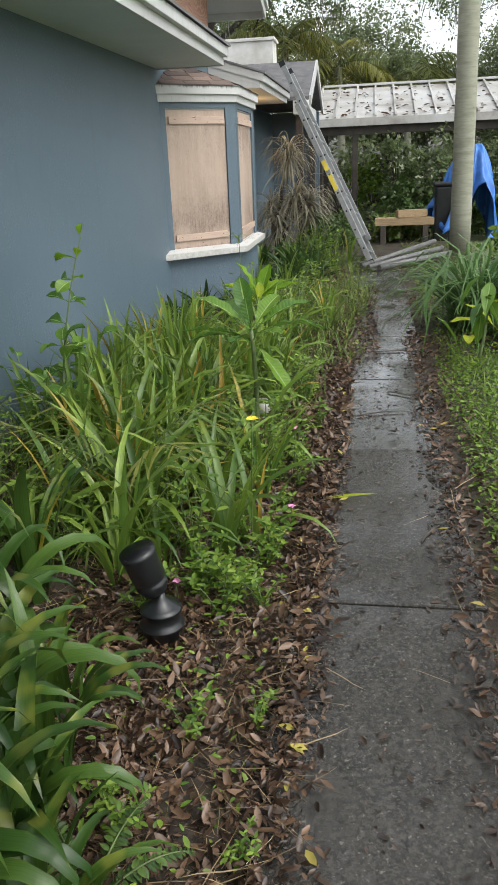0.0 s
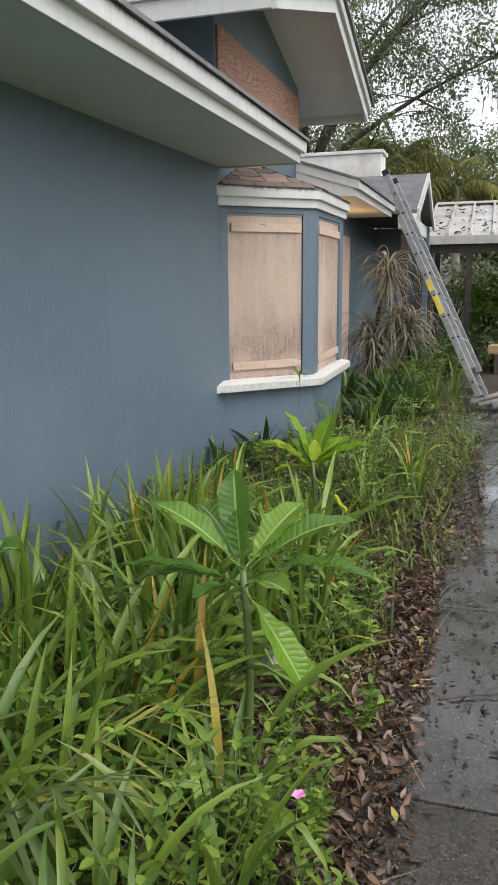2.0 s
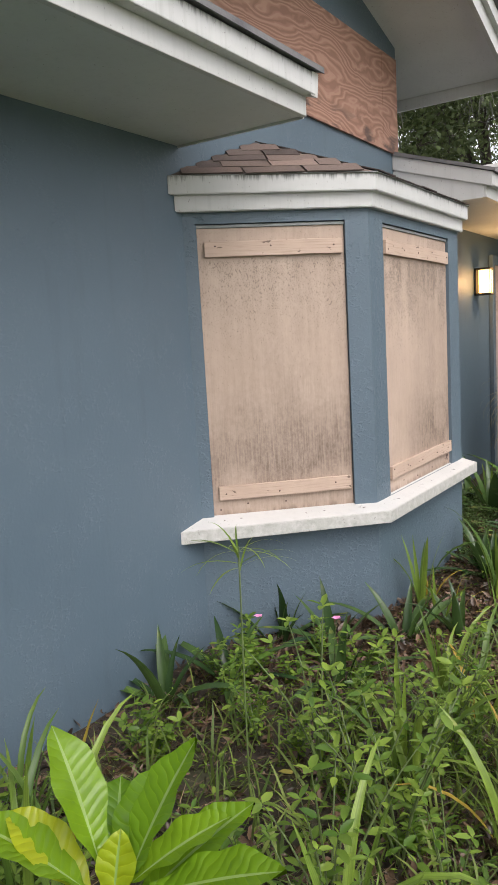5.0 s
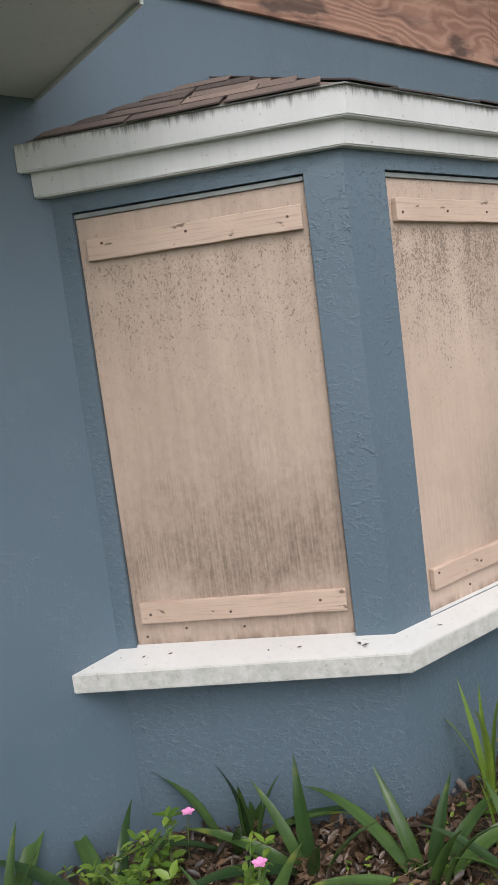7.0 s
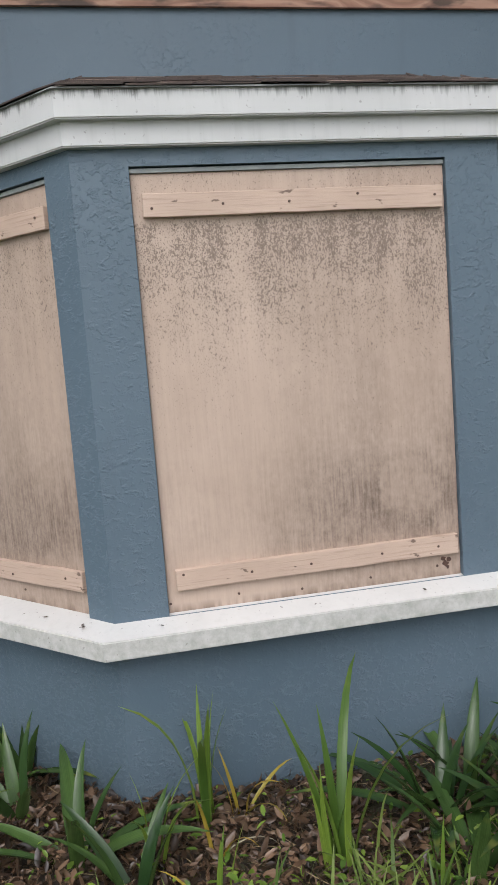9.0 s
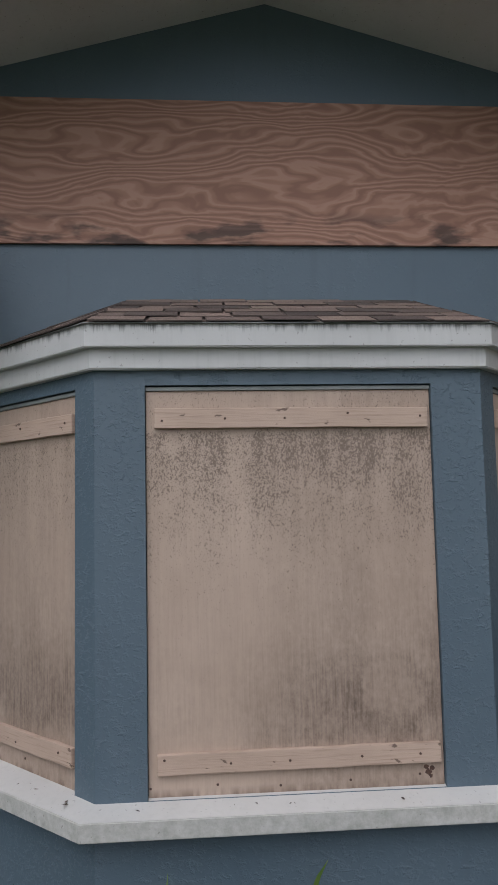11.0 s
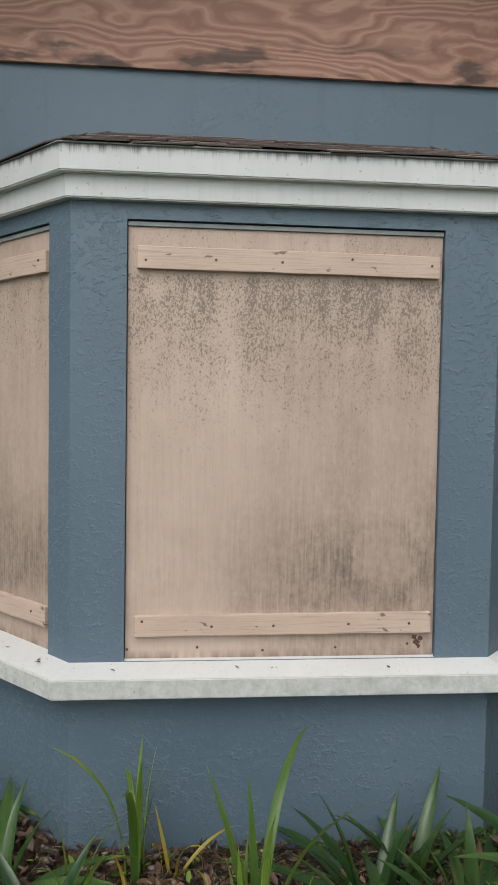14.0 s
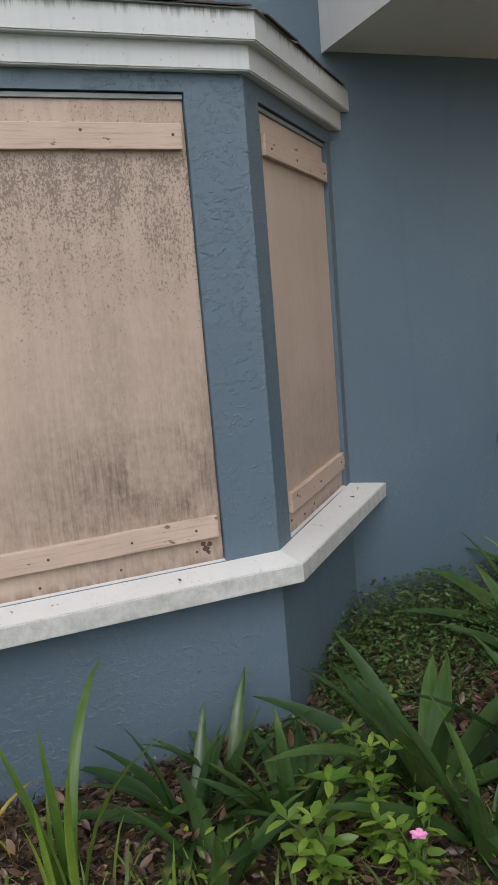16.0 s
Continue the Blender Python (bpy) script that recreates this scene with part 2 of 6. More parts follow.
def leaf_material(name, dark, light, rough=0.38, island=False, trans=0.25, ribs=False, quilt=False):
    m, n, l, b = material(name, rough, spec=0.4)
    if island:
        g = n.new("ShaderNodeNewGeometry")
        rnd = g.outputs["Random Per Island"]
    else:
        o = n.new("ShaderNodeObjectInfo")
        rnd = o.outputs["Random"]
    v = coords(n, l)
    mid = tuple((p + q) / 2 for p, q in zip(dark, light))
    c = ramp(n, l, rnd, [(0.0, dark), (0.55, mid), (1.0, light)])
    spot = grey_ramp(n, l, noise_tex(n, l, v, 14, 4), 0.45, 0.75)
    c = blend(n, l, math_node(n, l, 'MULTIPLY', spot, 0.4), c, tuple(x * 0.6 for x in dark))
    if ribs:
        lines = noise_tex(n, l, coords(n, l, scale=(1.5, 420, 1.5)), 1.0, 3, 0.6)
        c = blend(n, l, math_node(n, l, 'MULTIPLY', grey_ramp(n, l, lines, 0.42, 0.62), 0.4), c, tuple(x * 0.55 for x in dark))
        tips = grey_ramp(n, l, noise_tex(n, l, coords(n, l, scale=(1, 1, 1)), 5.0, 2), 0.60, 0.72)
        c = blend(n, l, math_node(n, l, 'MULTIPLY', tips, 0.45), c, (0.34, 0.33, 0.06))
    height = noise_tex(n, l, coords(n, l, scale=(1, 1, 0.15)), 120, 2)
    if quilt:
        # side veins slanting out from the midrib, the blade puffed between them
        sp = n.new("ShaderNodeSeparateXYZ")
        l.new(v, sp.inputs[0])
        ln = n.new("ShaderNodeVectorMath")
        ln.operation = 'LENGTH'
        l.new(v, ln.inputs[0])
        off = math_node(n, l, 'MULTIPLY', math_node(n, l, 'ABSOLUTE', sp.outputs[1]), 0.75)
        wob = math_node(n, l, 'MULTIPLY', noise_tex(n, l, v, 18, 2), 0.02)
        ph = math_node(n, l, 'MULTIPLY', math_node(n, l, 'ADD', math_node(n, l, 'SUBTRACT', ln.outputs["Value"], off), wob), 300.0)
        puff = math_node(n, l, 'ABSOLUTE', math_node(n, l, 'SINE', math_node(n, l, 'MULTIPLY', ph, 0.5)))
        vein = grey_ramp(n, l, puff, 0.05, 0.3, 0.2, 0.0)
        c = blend(n, l, vein, c, tuple(min(1, x * 1.25) for x in light))
        height = math_node(n, l, 'MULTIPLY', puff, 4.0)
    l.new(c, b.inputs["Base Color"])
    t = n.new("ShaderNodeBsdfTranslucent")
    l.new(blend(n, l, 0.5, c, light), t.inputs["Color"])
    mx = n.new("ShaderNodeMixShader")
    mx.inputs[0].default_value = trans
    l.new(b.outputs[0], mx.inputs[1])
    l.new(t.outputs[0], mx.inputs[2])
    l.new(mx.outputs[0], n["Material Output"].inputs["Surface"])
    bump(n, l, b, height, 0.42 if quilt else 0.15, 0.001)
    return m


def varied(name, stops, rough, scale, bump_scale=40, bump_strength=0.3, metal=0.0, stretch=(1, 1, 1), space="Object"):
    m, n, l, b = material(name, rough, metal)
    v = coords(n, l, space, stretch)
    l.new(ramp(n, l, noise_tex(n, l, v, scale, 6, 0.6), stops), b.inputs["Base Color"])
    bump(n, l, b, noise_tex(n, l, v, bump_scale, 4), bump_strength, 0.004)
    return m


def concrete_material(name, grit, film):
    """Old exposed-sand concrete, soaked: dark film with paler worn spots and smooth wet patches."""
    m, n, l, b = material(name, 0.4)
    v = coords(n, l)
    big = noise_tex(n, l, v, 1.6, 6, 0.65)
    mid = noise_tex(n, l, coords(n, l, scale=(1.5, 0.6, 1)), 9, 8, 0.75)
    fine = noise_tex(n, l, v, 55, 8, 0.85)
    c = ramp(n, l, big, [(0.30, (0.012, 0.011, 0.009)), (0.5, (0.022, 0.020, 0.0165)), (0.72, (0.042, 0.038, 0.032))])
    c = blend(n, l, grey_ramp(n, l, mid, 0.48, 0.66, 0.0, 0.65), c, (0.075, 0.068, 0.058))
    c = blend(n, l, grey_ramp(n, l, noise_tex(n, l, v, 26, 7, 0.8), 0.44, 0.62, 0.0, 0.75), c, (0.018, 0.017, 0.014))
    c = blend(n, l, grey_ramp(n, l, fine, 0.48, 0.56, 0.0, 0.85), c, (0.068, 0.062, 0.052))
    peb = grey_ramp(n, l, noise_tex(n, l, v, 75, 4, 0.65), 0.61, 0.66)
    c = blend(n, l, math_node(n, l, 'MULTIPLY', peb, 0.8), c, (0.17, 0.158, 0.135))
    l.new(c, b.inputs["Base Color"])
    wet = noise_tex(n, l, coords(n, l, scale=(1, 0.7, 1)), 2.6, 5, 0.6)
    l.new(grey_ramp(n, l, wet, 0.44, 0.62, 0.05, 0.3), b.inputs["Roughness"])
    h = math_node(n, l, 'ADD', math_node(n, l, 'MULTIPLY', fine, 0.6), mid)
    h = math_node(n, l, 'MULTIPLY', h, grey_ramp(n, l, wet, 0.42, 0.60, 0.06, 1.0))
    bump(n, l, b, h, grit, 0.009)
    b.inputs["Coat Weight"].default_value = film
    l.new(grey_ramp(n, l, wet, 0.42, 0.62, 0.1, 0.3), b.inputs["Coat Roughness"])
    return m


def ground_material():
    """Dark wet garden soil; unseen mown turf is added in the yard for bounce light."""
    m, n, l, b = material("soil_and_bounce_turf", 0.75)
    v = coords(n, l)
    soil = ramp(n, l, noise_tex(n, l, v, 5, 6, 0.6), [(0.3, (0.020, 0.015, 0.011)), (0.5, (0.042, 0.030, 0.021)), (0.62, (0.05, 0.05, 0.024)), (0.78, (0.075, 0.054, 0.036))])
    bounce_turf = ramp(n, l, noise_tex(n, l, v, 0.7, 8, 0.75), [(0.3, (0.10, 0.13, 0.055)), (0.5, (0.15, 0.175, 0.085)), (0.7, (0.21, 0.22, 0.125))])
    bounce_turf = blend(n, l, grey_ramp(n, l, noise_tex(n, l, v, 38, 5, 0.7), 0.45, 0.68, 0.0, 0.5), bounce_turf, (0.08, 0.11, 0.035))
    sep = n.new("ShaderNodeSeparateXYZ")
    l.new(v, sep.inputs[0])
    edge = math_node(n, l, 'ADD', math_node(n, l, 'MULTIPLY', sep.outputs[0], 0.1), math_node(n, l, 'MULTIPLY', noise_tex(n, l, v, 0.9, 5), 0.12))
    l.new(blend(n, l, grey_ramp(n, l, edge, 0.42, 0.47), soil, bounce_turf), b.inputs["Base Color"])
    bump(n, l, b, noise_tex(n, l, v, 30, 5, 0.7), 0.9, 0.006)
    return m


def shingle_material():
    m, n, l, b = material("brown_shingle", 0.75)
    o = n.new("ShaderNodeObjectInfo")
    v = coords(n, l)
    c = ramp(n, l, o.outputs["Random"], [(0.0, (0.06, 0.046, 0.042)), (0.35, (0.13, 0.096, 0.082)), (0.7, (0.20, 0.145, 0.12)), (1.0, (0.27, 0.195, 0.16))])
    g = noise_tex(n, l, coords(n, l, "Generated", (6, 6, 6)), 12, 4, 0.7)
    c = blend(n, l, grey_ramp(n, l, g, 0.45, 0.65, 0.0, 0.6), c, (0.06, 0.045, 0.04))
    l.new(c, b.inputs["Base Color"])
    bump(n, l, b, g, 0.5, 0.003)
    return m


M_STUCCO = stucco("blue_stucco", 0.52, 0.70, 0.47, 0.64, 0.45)
M_COARSE = stucco("blue_stucco_coarse", 0.50, 0.71, 0.34, 0.58, 0.6)
M_WHITE = paint_material("white_trim_paint", (0.48, 0.483, 0.475), (0.555, 0.555, 0.548), 0.16)
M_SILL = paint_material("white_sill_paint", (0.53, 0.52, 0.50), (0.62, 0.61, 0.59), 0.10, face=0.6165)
M_BAYDRIP = paint_material("drip_stained_trim", (0.48, 0.483, 0.475), (0.555, 0.555, 0.548), 0.1, drip=2.256)
M_EAVEDRIP = paint_material("drip_stained_eave", (0.48, 0.483, 0.475), (0.555, 0.555, 0.548), 0.25, drip=2.556)
M_SOFFIT = paint_material("grey_soffit_paint", (0.56, 0.57, 0.57), (0.63, 0.64, 0.64), 0.1, 0.6)
M_BOARDS = [board_material("tan_plywood_side", 0.7, 1.0, 1), board_material("tan_plywood_front", 1.0, 1.0, 2), board_material("tan_plywood_narrow", 0.0, 0.5, 3)]
M_BATTEN = batten_material()
M_PLY = plywood_material()
M_SHINGLE = shingle_material()
M_ASPHALT = varied("shingle_butt", [(0.3, (0.045, 0.036, 0.033)), (0.7, (0.13, 0.10, 0.088))], 0.85, 30)
M_FARSHINGLE = varied("grey_shingles", [(0.3, (0.10, 0.10, 0.105)), (0.7, (0.19, 0.185, 0.185))], 0.8, 6, 40, 0.4)
M_FLASH = varied("pale_strip", [(0.3, (0.16, 0.18, 0.18)), (0.7, (0.25, 0.27, 0.26))], 0.5, 9)
M_SCREW = varied("rusty_screw", [(0.3, (0.05, 0.03, 0.025)), (0.7, (0.12, 0.06, 0.04))], 0.6, 90)
M_CONCRETE = concrete_material("wet_concrete", 1.0, 0.3)
M_PUDDLED = concrete_material("puddled_concrete", 0.3, 1.0)
M_SOIL = ground_material()
M_ALU = varied("weathered_aluminium", [(0.3, (0.27, 0.28, 0.28)), (0.7, (0.40, 0.41, 0.41))], 0.45, 12, 60, 0.1, 0.6)
M_YELLOW = varied("yellow_sticker", [(0.3, (0.62, 0.48, 0.05)), (0.7, (0.75, 0.6, 0.08))], 0.5, 9)
M_PIPE = varied("grey_gutter", [(0.3, (0.09, 0.09, 0.088)), (0.7, (0.20, 0.20, 0.195))], 0.5, 9)
M_BLACK = varied("black_plastic", [(0.3, (0.009, 0.01, 0.011)), (0.7, (0.018, 0.019, 0.021))], 0.3, 12, 60, 0.1)
M_LENS = varied("dark_lens", [(0.3, (0.03, 0.035, 0.04)), (0.7, (0.05, 0.055, 0.06))], 0.08, 9, 20, 0.02)
M_TARP = varied("blue_tarp", [(0.3, (0.028, 0.12, 0.42)), (0.7, (0.06, 0.22, 0.62))], 0.42, 5, 14, 0.6)
M_TIMBER = varied("weathered_timber", [(0.3, (0.25, 0.17, 0.095)), (0.7, (0.42, 0.31, 0.18))], 0.75, 5, 30, 0.4, stretch=(1, 12, 12))
M_DARKWOOD = varied("dark_wood", [(0.3, (0.03, 0.026, 0.022)), (0.7, (0.07, 0.058, 0.046))], 0.7, 6)
M_METALROOF = varied("white_metal_roof", [(0.3, (0.20, 0.18, 0.16)), (0.46, (0.40, 0.385, 0.36)), (0.62, (0.52, 0.52, 0.51))], 0.35, 1.3, 20, 0.3)
M_PALM = varied("palm_bark", [(0.3, (0.20, 0.205, 0.15)), (0.6, (0.31, 0.31, 0.24)), (0.8, (0.14, 0.15, 0.10))], 0.8, 4, 30, 0.6, stretch=(1, 1, 5))
M_BARK = varied("dark_bark", [(0.3, (0.04, 0.034, 0.028)), (0.7, (0.10, 0.085, 0.07))], 0.85, 6, 25, 0.9)
M_CHIMNEY = varied("white_render", [(0.35, (0.55, 0.53, 0.49)), (0.6, (0.78, 0.77, 0.75))], 0.7, 2.5)
M_PETAL_Y = varied("yellow_petal", [(0.3, (0.75, 0.55, 0.02)), (0.7, (0.85, 0.68, 0.05))], 0.5, 30)
M_PETAL_P = varied("pink_petal", [(0.3, (0.68, 0.22, 0.46)), (0.7, (0.8, 0.36, 0.6))], 0.5, 30)
M_STEM = varied("green_stem", [(0.3, (0.07, 0.11, 0.03)), (0.7, (0.13, 0.17, 0.06))], 0.5, 20)
M_RIB = leaf_material("leaf_midrib", (0.22, 0.34, 0.08), (0.32, 0.42, 0.13), 0.4, trans=0.2)
M_ARCH = leaf_material("arching_blade", (0.045, 0.11, 0.035), (0.16, 0.27, 0.085), 0.3, trans=0.3)
M_STRAP = leaf_material("strap_leaf", (0.062, 0.132, 0.025), (0.28, 0.40, 0.06), 0.3, trans=0.32, ribs=True)
M_STRAP_Y = leaf_material("yellowing_leaf", (0.24, 0.22, 0.025), (0.46, 0.30, 0.05))
M_CRINUM = leaf_material("lily_leaf", (0.02, 0.056, 0.010), (0.085, 0.155, 0.024), 0.3, trans=0.2, ribs=True)
M_BROAD_Y = leaf_material("yellow_broad_leaf", (0.27, 0.36, 0.012), (0.42, 0.45, 0.02), 0.3, trans=0.35, quilt=True)
M_BROAD = leaf_material("broad_leaf", (0.055, 0.14, 0.026), (0.17, 0.30, 0.045), 0.15, trans=0.35, quilt=True)
M_BROAD_L = leaf_material("pale_broad_leaf", (0.105, 0.235, 0.012), (0.25, 0.39, 0.02), 0.18, trans=0.4, quilt=True)
M_DARKLEAF = leaf_material("dark_glossy_leaf", (0.026, 0.062, 0.02), (0.10, 0.175, 0.045), 0.22, ribs=True)
M_HERB = leaf_material("herb_leaf", (0.06, 0.135, 0.02), (0.26, 0.37, 0.06), 0.27, island=True, trans=0.35)
M_GRASS = leaf_material("weed_blade", (0.06, 0.115, 0.022), (0.22, 0.28, 0.065), 0.5, island=True, trans=0.35)
M_CREEPER = leaf_material("creeper_leaf", (0.03, 0.065, 0.017), (0.115, 0.185, 0.045), 0.4, island=True)
M_LITTER = leaf_material("fallen_leaf", (0.014, 0.009, 0.007), (0.20, 0.122, 0.074), 0.32, island=True, trans=0.05)
M_DEBRIS = leaf_material("wet_debris", (0.018, 0.013, 0.010), (0.10, 0.065, 0.042), 0.3, island=True, trans=0.0)
M_STRAW = leaf_material("straw", (0.12, 0.085, 0.045), (0.36, 0.27, 0.15), 0.6, island=True, trans=0.1)
M_FALLEN = leaf_material("yellow_fallen_leaf", (0.30, 0.24, 0.05), (0.48, 0.42, 0.10), 0.4, island=True, trans=0.1)
M_DRY = leaf_material("dry_leaf", (0.16, 0.15, 0.105), (0.46, 0.42, 0.31), 0.6, trans=0.25)
M_TREE = leaf_material("oak_leaf", (0.06, 0.09, 0.04), (0.19, 0.24, 0.10), 0.5, island=True, trans=0.45)
M_TREE2 = leaf_material("far_leaf", (0.10, 0.14, 0.075), (0.22, 0.26, 0.12), 0.5, island=True, trans=0.45)
M_FROND = leaf_material("palm_frond", (0.07, 0.11, 0.025), (0.26, 0.25, 0.05), 0.45)
M_MOSS = leaf_material("hanging_moss", (0.13, 0.135, 0.115), (0.22, 0.22, 0.19), 0.8, island=True)


# ---- mesh helpers ----
def obj(name, bm, mat, parent=None, label=""):
    me = bpy.data.meshes.new(name)
    bm.normal_update()
    bm.to_mesh(me)
    bm.free()
    me.materials.append(mat)
    ob = new(name, me)
    if parent:
        ob.parent = parent
    if label:
        ob["label"] = label
    return ob


def part(name, bm, mat, parent, label=""):
    return obj(name, bm, mat, parent, label)


def smooth(ob):
    ob.data.polygons.foreach_set("use_smooth", [True] * len(ob.data.polygons))
    return ob


def box(lo, hi, bev=0.0, bm=None):
    bm = bm or bmesh.new()
    c = [(a + b) / 2 for a, b in zip(lo, hi)]
    s = [b - a for a, b in zip(lo, hi)]
    r = bmesh.ops.create_cube(bm, size=1, matrix=Matrix.Translation(c) @ Matrix.Diagonal((*s, 1)))
    if bev:
        edges = list({e for v in r["verts"] for e in v.link_edges})
        bmesh.ops.bevel(bm, geom=edges, offset=bev, segments=2, affect='EDGES', profile=0.5)
    return bm


def prism(poly, z0, z1, bm=None):
    """A level slab of the plan poly (counterclockwise) from z0 to z1."""
    bm = bm or bmesh.new()
    a = [bm.verts.new((x, y, z0)) for x, y in poly]
    b = [bm.verts.new((x, y, z1)) for x, y in poly]
    bm.faces.new(b)
    bm.faces.new(a[::-1])
    for i in range(len(poly)):
        j = (i + 1) % len(poly)
        bm.faces.new((a[i], a[j], b[j], b[i]))
    return bm


def along(profile, y0, y1, bm=None):
    """An (x, z) profile drawn along y."""
    bm = bm or bmesh.new()
    a = [bm.verts.new((x, y0, z)) for x, z in profile]
    b = [bm.verts.new((x, y1, z)) for x, z in profile]
    n = len(profile)
    bm.faces.new(a)
    bm.faces.new(b[::-1])
    for i in range(n):
        j = (i + 1) % n
        bm.faces.new((a[j], a[i], b[i], b[j]))
    bmesh.ops.recalc_face_normals(bm, faces=bm.faces)
    return bm


def tube(points, radii, sides=10, bm=None, caps=True):
    bm = bm or bmesh.new()
    pts = [Vector(p) for p in points]
    if isinstance(radii, (int, float)):
        radii = [radii] * len(pts)
    rings = []
    for i, p in enumerate(pts):
        d = (pts[min(i + 1, len(pts) - 1)] - pts[max(i - 1, 0)]).normalized()
        u = d.orthogonal().normalized() if i == 0 else (u - d * u.dot(d)).normalized()
        w = d.cross(u)
        rings.append([bm.verts.new(p + (u * math.cos(k * math.tau / sides) + w * math.sin(k * math.tau / sides)) * radii[i]) for k in range(sides)])
    for a, b in zip(rings, rings[1:]):
        for k in range(sides):
            f = bm.faces.new((a[k], a[(k + 1) % sides], b[(k + 1) % sides], b[k]))
            f.smooth = True
    if caps:
        bm.faces.new(rings[0][::-1])
        bm.faces.new(rings[-1])
    return bm


def scatter(name, template, faces, mats4, mat, parent=None):
    """One mesh of many copies of a small template; mats4 is (n, 3, 4)."""
    t = np.asarray(template, float)
    mats4 = np.asarray(mats4)
    n, k = len(mats4), len(t)
    v = np.einsum('nij,kj->nki', mats4[:, :, :3], t) + mats4[:, None, :, 3]
    me = bpy.data.meshes.new(name)
    f = np.asarray(faces)
    allf = (f[None] + (np.arange(n) * k)[:, None, None]).reshape(-1, f.shape[1])
    me.vertices.add(n * k)
    me.vertices.foreach_set("co", v.reshape(-1))
    me.loops.add(allf.size)
    me.loops.foreach_set("vertex_index", allf.reshape(-1))
    me.polygons.add(len(allf))
    me.polygons.foreach_set("loop_start", np.arange(len(allf)) * f.shape[1])
    me.polygons.foreach_set("use_smooth", np.ones(len(allf), bool))
    me.update()
    me.materials.append(mat)
    ob = new(name, me)
    if parent:
        ob.parent = parent
    return ob


def frames(pos, yaw, pitch, roll, size):
    """(n, 3, 4) poses from arrays: turn about z, then tilt up, then roll about the leaf's own length."""
    cy, sy, cp, sp, cr, sr = np.cos(yaw), np.sin(yaw), np.cos(pitch), np.sin(pitch), np.cos(roll), np.sin(roll)
    o, z = np.ones_like(yaw), np.zeros_like(yaw)
    rz = np.array([[cy, -sy, z], [sy, cy, z], [z, z, o]]).transpose(2, 0, 1)
    ry = np.array([[cp, z, -sp], [z, o, z], [sp, z, cp]]).transpose(2, 0, 1)
    rx = np.array([[o, z, z], [z, cr, -sr], [z, sr, cr]]).transpose(2, 0, 1)
    m = rz @ ry @ rx * np.asarray(size)[:, None, None]
    return np.concatenate([m, np.asarray(pos)[:, :, None]], axis=2)


# small leaf: pointed oval, 1 long, slightly folded and cupped
LEAF = [(0, 0, 0), (0.3, 0.2, 0.05), (0.32, 0, 0), (0.3, -0.2, 0.05), (0.7, 0.17, 0.03), (0.72, 0, -0.03), (0.7, -0.17, 0.03), (1, 0, -0.08)]
LEAF_F = [(0, 2, 1), (0, 3, 2), (1, 2, 5), (1, 5, 4), (2, 3, 6), (2, 6, 5), (4, 5, 7), (5, 6, 7)]
DRYLEAF = [(0, 0, 0.02), (0.35, 0.2, 0.09), (0.35, 0, 0), (0.35, -0.2, 0.11), (0.75, 0.15, 0.12), (0.72, 0, 0.04), (0.75, -0.14, 0.07), (1, 0.04, 0.1)]
BLADE = [(0, 0.03, 0), (0, -0.03, 0), (0.4, 0.026, 0), (0.4, -0.026, 0), (0.75, 0.017, -0.05), (0.75, -0.017, -0.05), (1, 0, -0.16)]
BLADE_F = [(0, 1, 3), (0, 3, 2), (2, 3, 5), (2, 5, 4), (4, 5, 6)]


def strap_mesh(name, mat, length, width, lean, bend, seg=7, fold=0.35, taper=0.45, twist=0.0, power=1.6):
    """A strap leaf that rises from the origin and arches towards +x."""
    bm = bmesh.new()
    p, rows = Vector((0, 0, 0)), []
    for i in range(seg + 1):
        s = i / seg
        a = lean + bend * s ** power
        if i:
            p = p + Vector((math.sin(a), 0, math.cos(a))) * (length / seg)
        w = width / 2 * (0.75 + 0.25 * min(1, s * 4)) * (1 - max(0, (s - taper) / (1 - taper)) ** 1.7)
        nrm = Vector((-math.cos(a), 0, math.sin(a)))
        side = Vector((0, math.cos(twist * s), 0)) + nrm * math.sin(twist * s)
        up = nrm * (w * fold)
        rows.append([bm.verts.new(p + side * w + up), bm.verts.new(p), bm.verts.new(p - side * w + up)])
    for a, b in zip(rows, rows[1:]):
        for k in (0, 1):
            f = bm.faces.new((a[k], a[k + 1], b[k + 1], b[k]))
            f.smooth = True
    me = bpy.data.meshes.new(name)
    bmesh.ops.remove_doubles(bm, verts=bm.verts, dist=1e-5)
    bm.normal_update()
    bm.to_mesh(me)
    bm.free()
    me.materials.append(mat)
    return me


